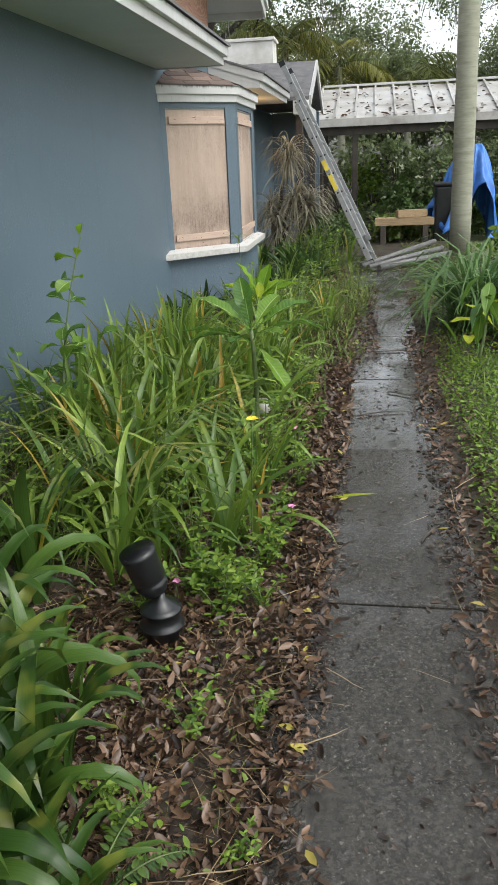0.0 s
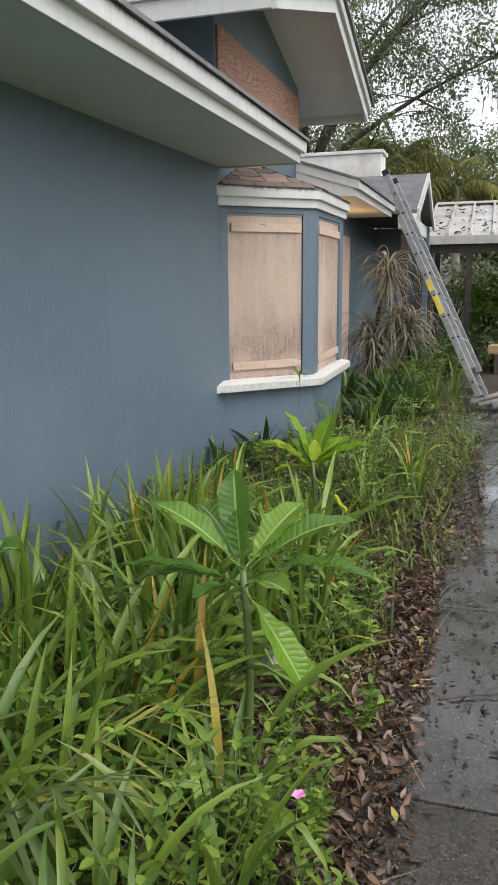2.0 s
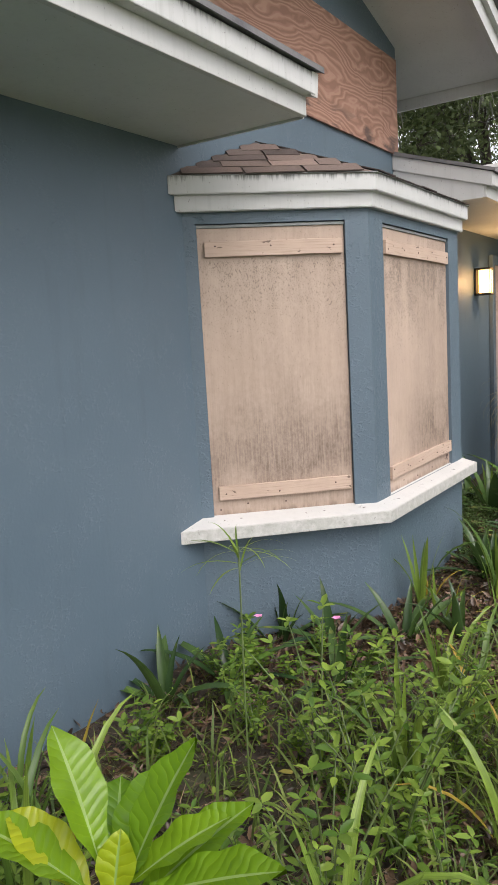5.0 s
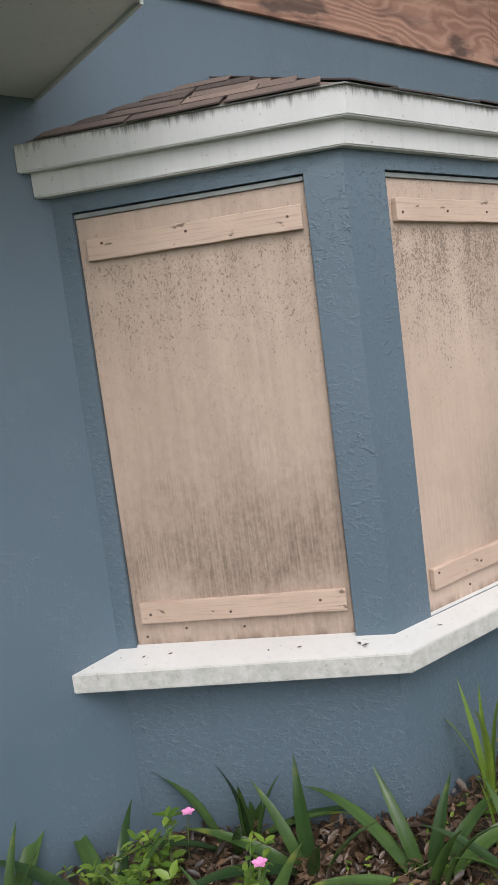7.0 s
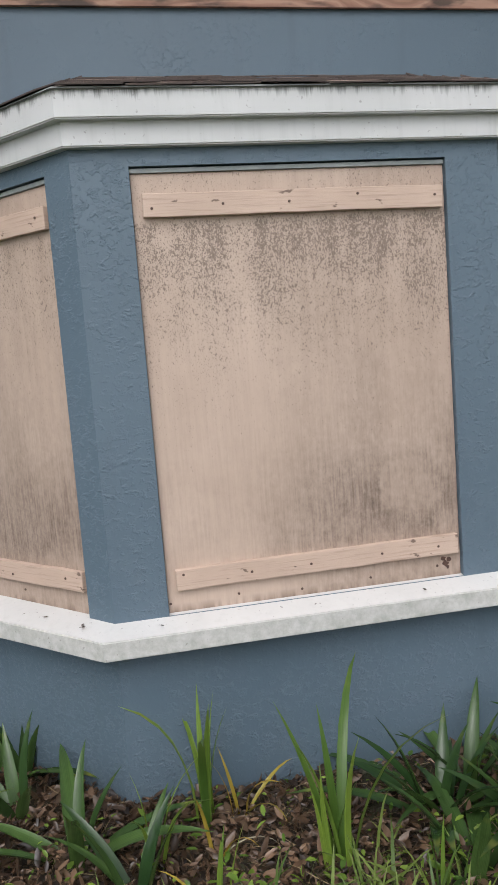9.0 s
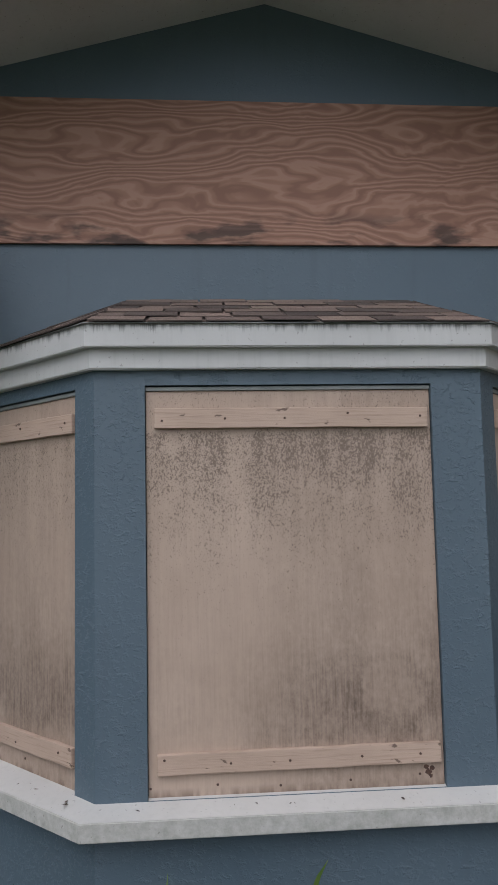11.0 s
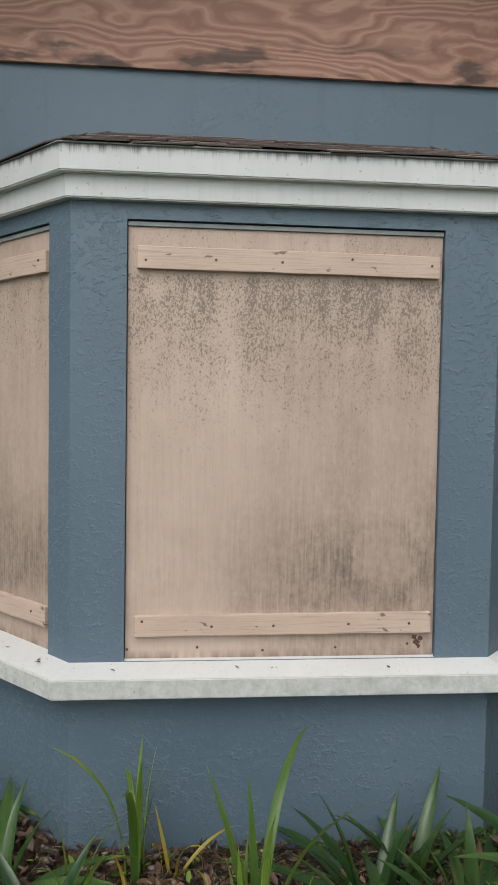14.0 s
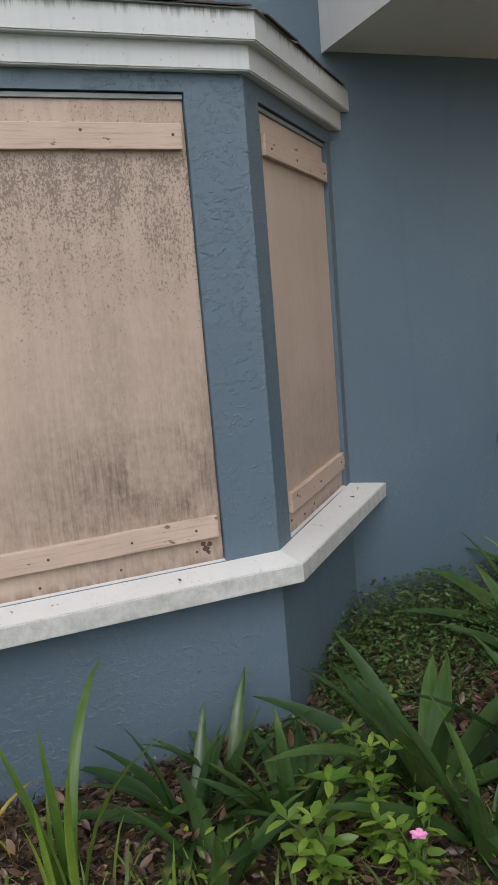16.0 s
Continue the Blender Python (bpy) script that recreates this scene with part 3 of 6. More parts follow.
def broad_mesh(name, mat, length, width, lean, bend, seg=12, stalk=0.12, rib=True):
    """A broad pointed leaf with a pale midrib, quilted between its side veins, on a short stalk."""
    bm = bmesh.new()
    p, rows = Vector((0, 0, 0)), []
    cols = (1, 0.55, 0.07, -0.07, -0.55, -1)
    for i in range(seg + 1):
        s = i / seg
        a = lean + bend * s ** 1.4
        if i:
            p = p + Vector((math.sin(a), 0, math.cos(a))) * (length / seg)
        u = max(0.0, (s - stalk) / (1 - stalk))
        w = width / 2 * max(0.06 if s < 1 else 0.0, math.sin(math.pi * u ** 1.25) ** 0.75)
        nrm = Vector((-math.cos(a), 0, math.sin(a)))
        rip = width * 0.035 * (1 if i % 2 else -1)
        wave = width * 0.055 * math.sin(i * 1.5 + length * 40)
        rows.append([bm.verts.new(p + Vector((0, w * k, 0)) + nrm * (abs(k) * w * 0.30 + (rip if abs(k) == 0.55 else 0) + (wave if abs(k) == 1 else 0) - (0.0 if abs(k) > 0.1 else w * 0.05))) for k in cols])
    for a, b in zip(rows, rows[1:]):
        for k in range(5):
            f = bm.faces.new((a[k], a[k + 1], b[k + 1], b[k]))
            f.smooth = True
            f.material_index = 1 if rib and k == 2 else 0
    bmesh.ops.remove_doubles(bm, verts=bm.verts, dist=1e-5)
    me = bpy.data.meshes.new(name)
    bm.normal_update()
    bm.to_mesh(me)
    bm.free()
    me.materials.append(mat)
    if rib:
        me.materials.append(M_RIB)
    return me


# ---- the house ----
HOUSE_Y0, HOUSE_Y1 = -14.0, 9.0
tagged(obj("wall_north", box((-0.25, HOUSE_Y0, -0.3), (0, HOUSE_Y1, 2.40)), M_STUCCO),
       "slate-blue painted stucco house wall", "wall", kind="structure")
tagged(obj("wall_south", box((-5.2, HOUSE_Y0 - 0.25, -0.3), (0, HOUSE_Y0 - 0.002, 2.5)), M_STUCCO), "slate-blue stucco end wall of the house", "wall", kind="structure")

SLOPE = 0.315


def eave(y0, y1, end):
    """Boxed eave: level soffit, two stepped fascia boards, a tapering end and the roof slope above. end: the y of the open end."""
    tagged(obj("ceiling", box((0.0, y0, 2.40), (0.655, y1, 2.415)), M_SOFFIT), "grey painted boxed soffit under the eave", "soffit", kind="structure")
    f = tagged(new("trim", None), "white painted stepped fascia boards with dark drip stains", "fascia", kind="structure")
    part("lower_fascia", box((0.655, y0, 2.393), (0.68, y1, 2.475), 0.003), M_WHITE, f)
    part("upper_fascia", box((0.662, y0, 2.468), (0.725, y1, 2.553), 0.004), M_EAVEDRIP, f)
    s = 1 if end == y1 else -1
    a, b = sorted((end + s * 0.002, end + s * 0.012))
    part("end_board", along([(0.002, 2.391), (0.66, 2.391), (0.66, 2.555), (0.002, 2.555 + 0.66 * SLOPE - 0.09)], a, b), M_WHITE, f)
    a, b = sorted((end - s * 0.03, end + s * 0.024))
    part("rake_board", along([(0.003, 2.68), (0.72, 2.462), (0.728, 2.553), (0.003, 2.78)], a, b), M_WHITE, f)
    ya, yb = sorted((end + s * 0.036, y0 if s > 0 else y1))
    roof = along([(0.75, 2.553), (0.75, 2.575), (-5.0, 2.575 + 5.75 * SLOPE), (-5.0, 2.5 + 5.75 * SLOPE)], ya, yb)
    tagged(obj("roof", roof, M_FARSHINGLE), "grey-brown shingle roof slope of the house", "roof", kind="structure")


eave(HOUSE_Y0, -0.79, -0.79)
eave(1.83, 5.2, 1.83)

# raised gable over the bay
GY0, GY1, GC = -0.87, 1.92, 0.525
GS = 0.28
GT = 3.95


def gable_wall():
    bm = bmesh.new()
    prof = [(GY0, 2.40), (GY1, 2.40), (GY1, GT - (GY1 - GC) * GS), (GC, GT), (GY0, GT - (GC - GY0) * GS)]
    a = [bm.verts.new((0.0, y, z)) for y, z in prof]
    b = [bm.verts.new((-4.5, y, z)) for y, z in prof]
    bm.faces.new(a)
    bm.faces.new(b[::-1])
    for i in range(5):
        j = (i + 1) % 5
        bm.faces.new((a[j], a[i], b[i], b[j]))
    bmesh.ops.recalc_face_normals(bm, faces=bm.faces)
    return bm


tagged(obj("wall_gable", gable_wall(), M_STUCCO), "slate-blue stucco gable wall above the bay", "wall", kind="structure")


def sloped(x0, x1, d0, d1, lift0, lift1, bm=None):
    """Both slopes of the gable: a band from lift0 to lift1 above the soffit plane, d0..d1 from the ridge."""
    bm = bm or bmesh.new()
    for s in (-1, 1):
        q = [(GC + s * d, GT - d * GS + h) for d, h in ((d0, lift0), (d1, lift0), (d1, lift1), (d0, lift1))]
        a = [bm.verts.new((x0, y, z)) for y, z in q]
        b = [bm.verts.new((x1, y, z)) for y, z in q]
        bm.faces.new(a)
        bm.faces.new(b[::-1])
        for i in range(4):
            j = (i + 1) % 4
            bm.faces.new((a[j], a[i], b[i], b[j]))
    bmesh.ops.recalc_face_normals(bm, faces=bm.faces)
    return bm


tagged(obj("ceiling", sloped(-4.5, 0.655, 0.0, 2.03, -0.002, 0.02), M_SOFFIT), "grey painted sloping soffit of the gable overhang", "soffit", kind="structure")
gf = tagged(new("trim", None), "white painted stepped rake boards of the gable", "fascia", kind="structure")
part("lower_rake", sloped(0.655, 0.685, 0.0, 2.05, -0.085, 0.045), M_WHITE, gf)
part("upper_rake", sloped(0.66, 0.72, 0.0, 2.08, 0.03, 0.125), M_WHITE, gf)
for s in (-1, 1):
    y = GC + s * 2.04
    lo, hi = sorted((y, y + s * 0.03))
    z = GT - 2.04 * GS
    part("eave_board", box((-4.5, lo, z - 0.085), (0.654, hi, z + 0.045), 0.003), M_WHITE, gf)
    lo, hi = sorted((y + s * 0.005, y + s * 0.06))
    part("eave_moulding", box((-4.5, lo, z + 0.047), (0.658, hi, z + 0.115), 0.003), M_WHITE, gf)
tagged(obj("roof", sloped(-4.5, 0.75, 0.0, 2.13, 0.128, 0.15), M_FARSHINGLE), "grey shingle roof of the raised gable", "roof", kind="structure")

# brown plywood sheets across the gable
ply = tagged(new("plywood_sheet", None), "bare brown plywood sheeting with mould along its lower edge", "plywood")
ply.location = (0, 0, 2.79)
for y0, y1 in ((-0.83, 1.609 - 0.001), (1.611, 1.88)):
    part("sheet", box((0.006, y0, 0), (0.022, y1, 0.67), 0.001), M_PLY, ply)

# ---- the bay window ----
BC = 0.515
PLAN = [(0.0, BC - 1.297), (0.665, BC - 0.69), (0.665, BC + 0.69), (0.0, BC + 1.318)]


def offset_plan(d, extra=0.0):
    """The bay's plan moved out by d, ending on the house wall; extra lengthens both ends along the wall."""
    out = []
    for (x0, y0), (x1, y1), s in ((PLAN[0], PLAN[1], -1), (PLAN[3], PLAN[2], 1)):
        ln = math.hypot(x1 - x0, y1 - y0)
        ux, uy = (x1 - x0) / ln, (y1 - y0) / ln
        px, py = x0 + abs(uy) * d, y0 + s * ux * d
        out.append(((0.0, py - uy * px / ux + s * extra), (x1 + d, py + uy * (x1 + d - px) / ux)))
    return [out[0][0], out[0][1], out[1][1], out[1][0]]


def bay_face(p, q, u0, u1, z0, z1, top, deep=0.034):
    """One stucco face of the bay from plan point p to q, with a shallow recess u0..u1, z0..z1 that holds a board."""
    bm = bmesh.new()
    d = Vector((q[0] - p[0], q[1] - p[1], 0))
    ln = d.length
    d.normalize()
    nrm = Vector((d.y, -d.x, 0))
    P = Vector((p[0], p[1], 0))

    def v(u, z, k=0.0):
        return bm.verts.new(P + d * u + nrm * k + Vector((0, 0, z)))
    us, zs = [0, u0, u1, ln], [-0.3, z0, z1, top]
    g = [[v(u, z) for z in zs] for u in us]
    for i in range(3):
        for j in range(3):
            if (i, j) != (1, 1):
                bm.faces.new((g[i][j], g[i + 1][j], g[i + 1][j + 1], g[i][j + 1]))
    c = [g[1][1], g[2][1], g[2][2], g[1][2]]
    k = [v(u, z, -deep) for u, z in ((u0, z0), (u1, z0), (u1, z1), (u0, z1))]
    bm.faces.new(k)
    for i in range(4):
        j = (i + 1) % 4
        bm.faces.new((c[i], c[j], k[j], k[i]))
    bmesh.ops.remove_doubles(bm, verts=bm.verts, dist=1e-5)
    bmesh.ops.recalc_face_normals(bm, faces=bm.faces)
    return bm


SIDE_L, SIDE_R = math.hypot(0.665, 0.607), math.hypot(0.665, 0.628)
bay = tagged(new("bay_window", None), "boarded-up bay window with blue stucco piers and white sill", "bay window", kind="structure")
Z0, Z1 = 0.645, 2.048
RECESS = [(0.062, 0.782), (0.174, 1.196), (SIDE_R - 0.797, SIDE_R - 0.062)]
for (p, q), (u0, u1) in zip(zip(PLAN, PLAN[1:]), RECESS):
    part("pier_wall", bay_face(p, q, u0, u1, Z0, Z1, 2.14), M_COARSE, bay)
part("core", prism([(0.001, PLAN[0][1] + 0.06), (0.60, BC - 0.63), (0.60, BC + 0.63), (0.001, PLAN[3][1] - 0.06)], -0.3, 2.13), M_COARSE, bay)


def ring_band(d0, d1, z0, z1, bev=0.004, extra=0.0, fall=0.0):
    """A band round the bay between two offsets of its plan."""
    a, b = offset_plan(d0), offset_plan(d1, extra)
    bm = bmesh.new()
    pts = [(b[i], a[i]) for i in range(4)]
    rows = []
    for (bx, by), (ax, ay) in pts:
        rows.append([bm.verts.new((bx, by, z0)), bm.verts.new((bx, by, z1 - fall)), bm.verts.new((ax, ay, z1)), bm.verts.new((ax, ay, z0))])
    for r, s2 in zip(rows, rows[1:]):
        for k in range(4):
            bm.faces.new((r[k], r[(k + 1) % 4], s2[(k + 1) % 4], s2[k]))
    bm.faces.new(rows[0])
    bm.faces.new(rows[-1][::-1])
    bmesh.ops.recalc_face_normals(bm, faces=bm.faces)
    if bev:
        bmesh.ops.bevel(bm, geom=[e for e in bm.edges if e.calc_face_angle(0) > 0.9], offset=bev, segments=2, affect='EDGES')
    return bm


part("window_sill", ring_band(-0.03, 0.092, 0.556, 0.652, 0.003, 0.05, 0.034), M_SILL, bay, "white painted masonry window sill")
part("lower_fascia", ring_band(-0.02, 0.030, 2.10, 2.178, 0.004, 0.015), M_WHITE, bay)
part("upper_fascia", ring_band(-0.02, 0.060, 2.172, 2.256, 0.004, 0.015), M_BAYDRIP, bay)

# hipped roof of the bay with separate shingles
e = [Vector((x, y, 2.252)) for x, y in offset_plan(0.07)]
T0, T1 = Vector((0.006, BC - 0.63, 2.533)), Vector((0.006, BC + 0.63, 2.533))
bm = bmesh.new()
vs = [bm.verts.new(p) for p in (*e, T0, T1)]
for f in ((0, 1, 4), (1, 2, 5, 4), (2, 3, 5), (0, 4, 5, 3), (3, 2, 1, 0)):
    bm.faces.new([vs[k] for k in f])
bmesh.ops.recalc_face_normals(bm, faces=bm.faces)
bay_roof = part("roof", bm, M_SHINGLE, bay, "small hipped roof of worn brown shingles")

SH = bpy.data.meshes.new("shingle")
bm = box((-0.5, -0.5, 0), (0.5, 0.5, 1), 0.0)
bm.to_mesh(SH)
bm.free()
SH.materials.append(M_SHINGLE)
SH.materials.append(M_ASPHALT)
# dark asphalt edges, standing in too for the shadow gap between courses
for f in SH.polygons:
    f.material_index = 0 if f.normal.z > 0.5 else 1


def shingle_slope(a, b, c, d, rows, width):
    """Courses of shingles on the slope with eave a-b and top d-c."""
    for j in range(rows):
        s0, s1 = j / rows, (j + 1.25) / rows
        l0, r0 = a.lerp(d, s0), b.lerp(c, s0)
        l1 = a.lerp(d, min(1, s1))
        sm = min(1.0, (j + 0.75) / rows)
        ml, mr = a.lerp(d, sm), b.lerp(c, sm)
        run = (mr - ml).length
        if run < 0.05:
            continue
        ux = (r0 - l0).normalized()
        nrm = ux.cross((d - a if (d - a).length > 0.1 else c - b)).normalized()
        if nrm.z < 0:
            nrm = -nrm
        uy = nrm.cross(ux)
        l0 = l0 + ux * max(0.0, (ml - l0).dot(ux))
        k = max(1, round(run / width))
        shift = (j % 2) * 0.5
        for i in range(k + (1 if shift else 0)):
            u0, u1 = max(0.0, (i - shift) / k), min(1.0, (i + 1 - shift) / k)
            if u1 - u0 < 0.05:
                continue
            w = run * (u1 - u0) * R.uniform(0.93, 0.985)
            h = (l1 - l0).dot(uy)
            mid = l0 + ux * run * (u0 + u1) / 2 + uy * (h / 2 + R.uniform(-0.006, 0.004))
            o = new("shingle", SH)
            o.parent = bay_roof
            lift = nrm * (0.001 + R.uniform(0, 0.004))
            tilt = Matrix((ux, uy, nrm)).transposed().to_4x4() @ pose(0, 0, 0, -1.3 + R.uniform(-0.7, 0.5), R.uniform(-0.7, 0.7), R.uniform(-1.2, 1.2))
            o.matrix_local = Matrix.Translation(mid + lift + nrm * 0.003) @ tilt @ Matrix.Diagonal((w, h, 0.0045, 1))


shingle_slope(e[1], e[2], T1, T0, 6, 0.21)
shingle_slope(e[0], e[1], T0, T0, 6, 0.26)
shingle_slope(e[2], e[3], T1, T1, 6, 0.26)
part("drip_edge", ring_band(0.058, 0.066, 2.2515, 2.2575, 0.0), M_FLASH, bay, "pale metal drip edge")

# boards screwed over the panes
SCREW = bpy.data.meshes.new("screw")
bm = bmesh.new()
bmesh.ops.create_cone(bm, cap_ends=True, segments=8, radius1=0.005, radius2=0.004, depth=0.004)
bm.to_mesh(SCREW)
bm.free()
SCREW.materials.append(M_SCREW)


def bmesh_slab(bm, t):
    """Gives a flat outline a small thickness towards -y."""
    r = bmesh.ops.extrude_face_region(bm, geom=list(bm.faces))
    bmesh.ops.translate(bm, verts=[q for q in r["geom"] if isinstance(q, bmesh.types.BMVert)], vec=(0, -t, 0))
    bmesh.ops.recalc_face_normals(bm, faces=bm.faces)
    return bm


def window_board(p, q, u0, u1, label, mat):
    """A painted plywood board with a batten near its top and its foot, in the recess of one bay face."""
    d = Vector((q[0] - p[0], q[1] - p[1], 0)).normalized()
    w, h = u1 - u0 - 0.004, Z1 - Z0 - 0.021
    root = tagged(new("plywood_board", None), label, "board", "boards over the bay window")
    root.matrix_world = Matrix.Translation(Vector((p[0], p[1], Z0 + 0.002)) + d * (u0 + u1) / 2) @ Matrix.Rotation(math.atan2(d.y, d.x), 4, 'Z')
    part("panel", box((-w / 2, 0.018, 0), (w / 2, 0.0335, h), 0.0015), mat, root)
    part("flashing", box((-w / 2, 0.010, h + 0.001), (w / 2, 0.0335, h + 0.0145), 0.001), M_FLASH, root, "pale grey metal strip")
    for z0, z1, sk in ((h - 0.135, h - 0.064, 0.004), (0.080, 0.148, -0.006)):
        bm = box((-w / 2 + 0.03, -0.003, z0), (w / 2 - 0.015, 0.0178, z1), 0.0025)
        bmesh.ops.subdivide_edges(bm, edges=[q for q in bm.edges if abs(q.verts[0].co.x - q.verts[1].co.x) > 0.3], cuts=24)
        for q in bm.verts:
            q.co.z += 0.0022 * noise.noise(Vector((q.co.x * 9, z0 * 7, q.co.z * 3 + u0))) + 0.0012 * noise.noise(Vector((q.co.x * 40, 3, u0)))
        bmesh.ops.rotate(bm, verts=bm.verts, cent=(0, 0, (z0 + z1) / 2), matrix=Matrix.Rotation(sk, 3, 'Y'))
        bat = part("batten", bm, M_BATTEN, root)
        n = 5 if w > 0.8 else 3
        for i in range(n):
            o = new("screw", SCREW)
            o.parent = bat
            o.matrix_local = Matrix.Translation((-w / 2 + 0.07 + (w - 0.14) * i / (n - 1) + R.uniform(-0.03, 0.03), -0.0035, (z0 + z1) / 2 + R.uniform(-0.015, 0.015))) @ pose(0, 0, 0, 90)
    for i in range(5 if w > 0.8 else 3):
        o = new("screw", SCREW)
        o.parent = root
        o.matrix_local = Matrix.Translation((-w / 2 + 0.05 + (w - 0.1) * (i + R.uniform(-0.2, 0.2)) / 4.2, 0.0175, 0.035 + R.uniform(-0.012, 0.02))) @ pose(0, 0, 0, 90)
    if w > 0.8:
        for dx, dz, r in ((0, 0, 0.011), (0.012, 0.012, 0.008), (-0.008, 0.016, 0.009), (0.006, -0.012, 0.007)):
            bm = bmesh.new()
            bmesh.ops.create_circle(bm, cap_ends=True, segments=11, radius=r)
            for q in bm.verts:
                q.co *= R.uniform(0.6, 1.3)
            bm.transform(pose(w / 2 - 0.055 + dx, 0.0172, 0.045 + dz, 90))
            part("rust_patch", bmesh_slab(bm, 0.0006), M_SCREW, root, "rusty hole in the board's corner")
    return root


window_board(PLAN[0], PLAN[1], *RECESS[0], "tan painted plywood board with battens, dark streaks near its foot", M_BOARDS[0])
window_board(PLAN[1], PLAN[2], *RECESS[1], "wide tan painted plywood board, mildew-speckled, with two battens", M_BOARDS[1])
window_board(PLAN[2], PLAN[3], *RECESS[2], "narrow tan painted plywood board with battens and few stains", M_BOARDS[2])

# ---- ground and path ----
def axis(lo, hi, step, far):
    a = list(np.arange(lo, hi + 1e-6, step))
    g, out = step, a[-1]
    up = []
    while out < far:
        g *= 1.5
        out += g
        up.append(out)
    g, out, dn = step, a[0], []
    while out > -far:
        g *= 1.5
        out -= g
        dn.append(out)
    return np.array(dn[::-1] + a + up)


PX0, PX1 = 1.86, 2.55


def ground_z(x, y):
    b = 0.02 * math.sin(1.7 * x + 0.6 * y) + 0.018 * noise.noise(Vector((x * 1.3, y * 1.3, 0))) + 0.012 * noise.noise(Vector((x * 5, y * 5, 3)))
    edge = min(1.0, max(0.0, max(PX0 - 0.05 - x, x - PX1 - 0.05) / 0.5))
    near = 1.0 if abs(y) < 12 else 0.3
    return -0.022 + (b + 0.015) * edge * near


xs, ys = axis(-1.0, 5.0, 0.12, 300), axis(-10.0, 4.0, 0.12, 300)
gv = [(float(x), float(y), ground_z(float(x), float(y))) for y in ys for x in xs]
nx_ = len(xs)
gfaces = [(j * nx_ + i, j * nx_ + i + 1, (j + 1) * nx_ + i + 1, (j + 1) * nx_ + i) for j in range(len(ys) - 1) for i in range(nx_ - 1)]
me = bpy.data.meshes.new("ground")
me.from_pydata(gv, [], gfaces)
me.materials.append(M_SOIL)
ground = smooth(tagged(new("ground", me), "dark wet soil of the garden bed, pale unseen turf added beyond for bounce", "ground", kind="structure"))

path = tagged(new("path", None), "wet grey concrete garden path with open joints", "path", kind="structure")
joints = [-11.5, -9.7, -8.2, -6.46, -4.91, -3.5, -2.1, -0.6, 0.9, 2.3, 3.8]
for a, b in zip(joints, joints[1:]):
    sx = R.uniform(-0.015, 0.015)
    bm = box((PX0 + sx, a + 0.006, -0.09), (PX1 + sx, b - 0.006, R.uniform(-0.004, 0.003)), 0.008)
    part("slab", bm, M_CONCRETE if a < -5.5 else M_PUDDLED, path)


def bezier(a, b, c, n=6):
    a, b, c = Vector(a), Vector(b), Vector(c)
    return [a * (1 - t) ** 2 + b * 2 * t * (1 - t) + c * t * t for t in (i / n for i in range(n + 1))]


# ---- porch, lamp and boarded door past the bay ----
door = tagged(new("door_1", None), "tan plywood board over a doorway in the blue wall", "door", kind="structure")
part("panel", box((0.003, 4.42, 0.05), (0.03, 5.3, 2.12), 0.003), M_BATTEN, door)
for y0, y1, z0, z1 in ((4.32, 4.418, 0.0, 2.22), (5.302, 5.4, 0.0, 2.22), (4.42, 5.3, 2.122, 2.22)):
    part("frame", box((0.003, y0, z0), (0.045, y1, z1), 0.004), M_COARSE, door)

lamp_m, n_, l_, b_ = material("warm_lamp_glass", 0.4)
b_.inputs["Base Color"].default_value = (0.9, 0.75, 0.5, 1)
b_.inputs["Emission Color"].default_value = (1.0, 0.55, 0.17, 1)
b_.inputs["Emission Strength"].default_value = 4.5
lantern = tagged(new("wall_lamp", None), "lit warm glass wall lantern on the blue wall", "lamp")
lantern.location = (0.0, 3.86, 1.93)
part("back_plate", box((0.001, -0.05, -0.13), (0.02, 0.05, 0.13), 0.004), M_DARKWOOD, lantern)
part("glass", box((0.045, -0.055, -0.11), (0.15, 0.055, 0.11), 0.006), lamp_m, lantern, "glowing frosted glass")
for y in (-0.058, -0.003, 0.052):
    part("bar", box((0.1505, y, -0.112), (0.156, y + 0.007, 0.112), 0.001), M_DARKWOOD, lantern)
part("cap", box((0.02, -0.065, 0.112), (0.165, 0.065, 0.13), 0.004), M_DARKWOOD, lantern)
part("base", box((0.02, -0.065, -0.13), (0.165, 0.065, -0.112), 0.004), M_DARKWOOD, lantern)
glow = new("lamp_glow", bpy.data.lights.new("lamp_glow", 'POINT'))
glow.data.energy, glow.data.color, glow.data.shadow_soft_size = 9, (1.0, 0.6, 0.25), 0.05
glow.location = (0.24, 3.86, 1.93)

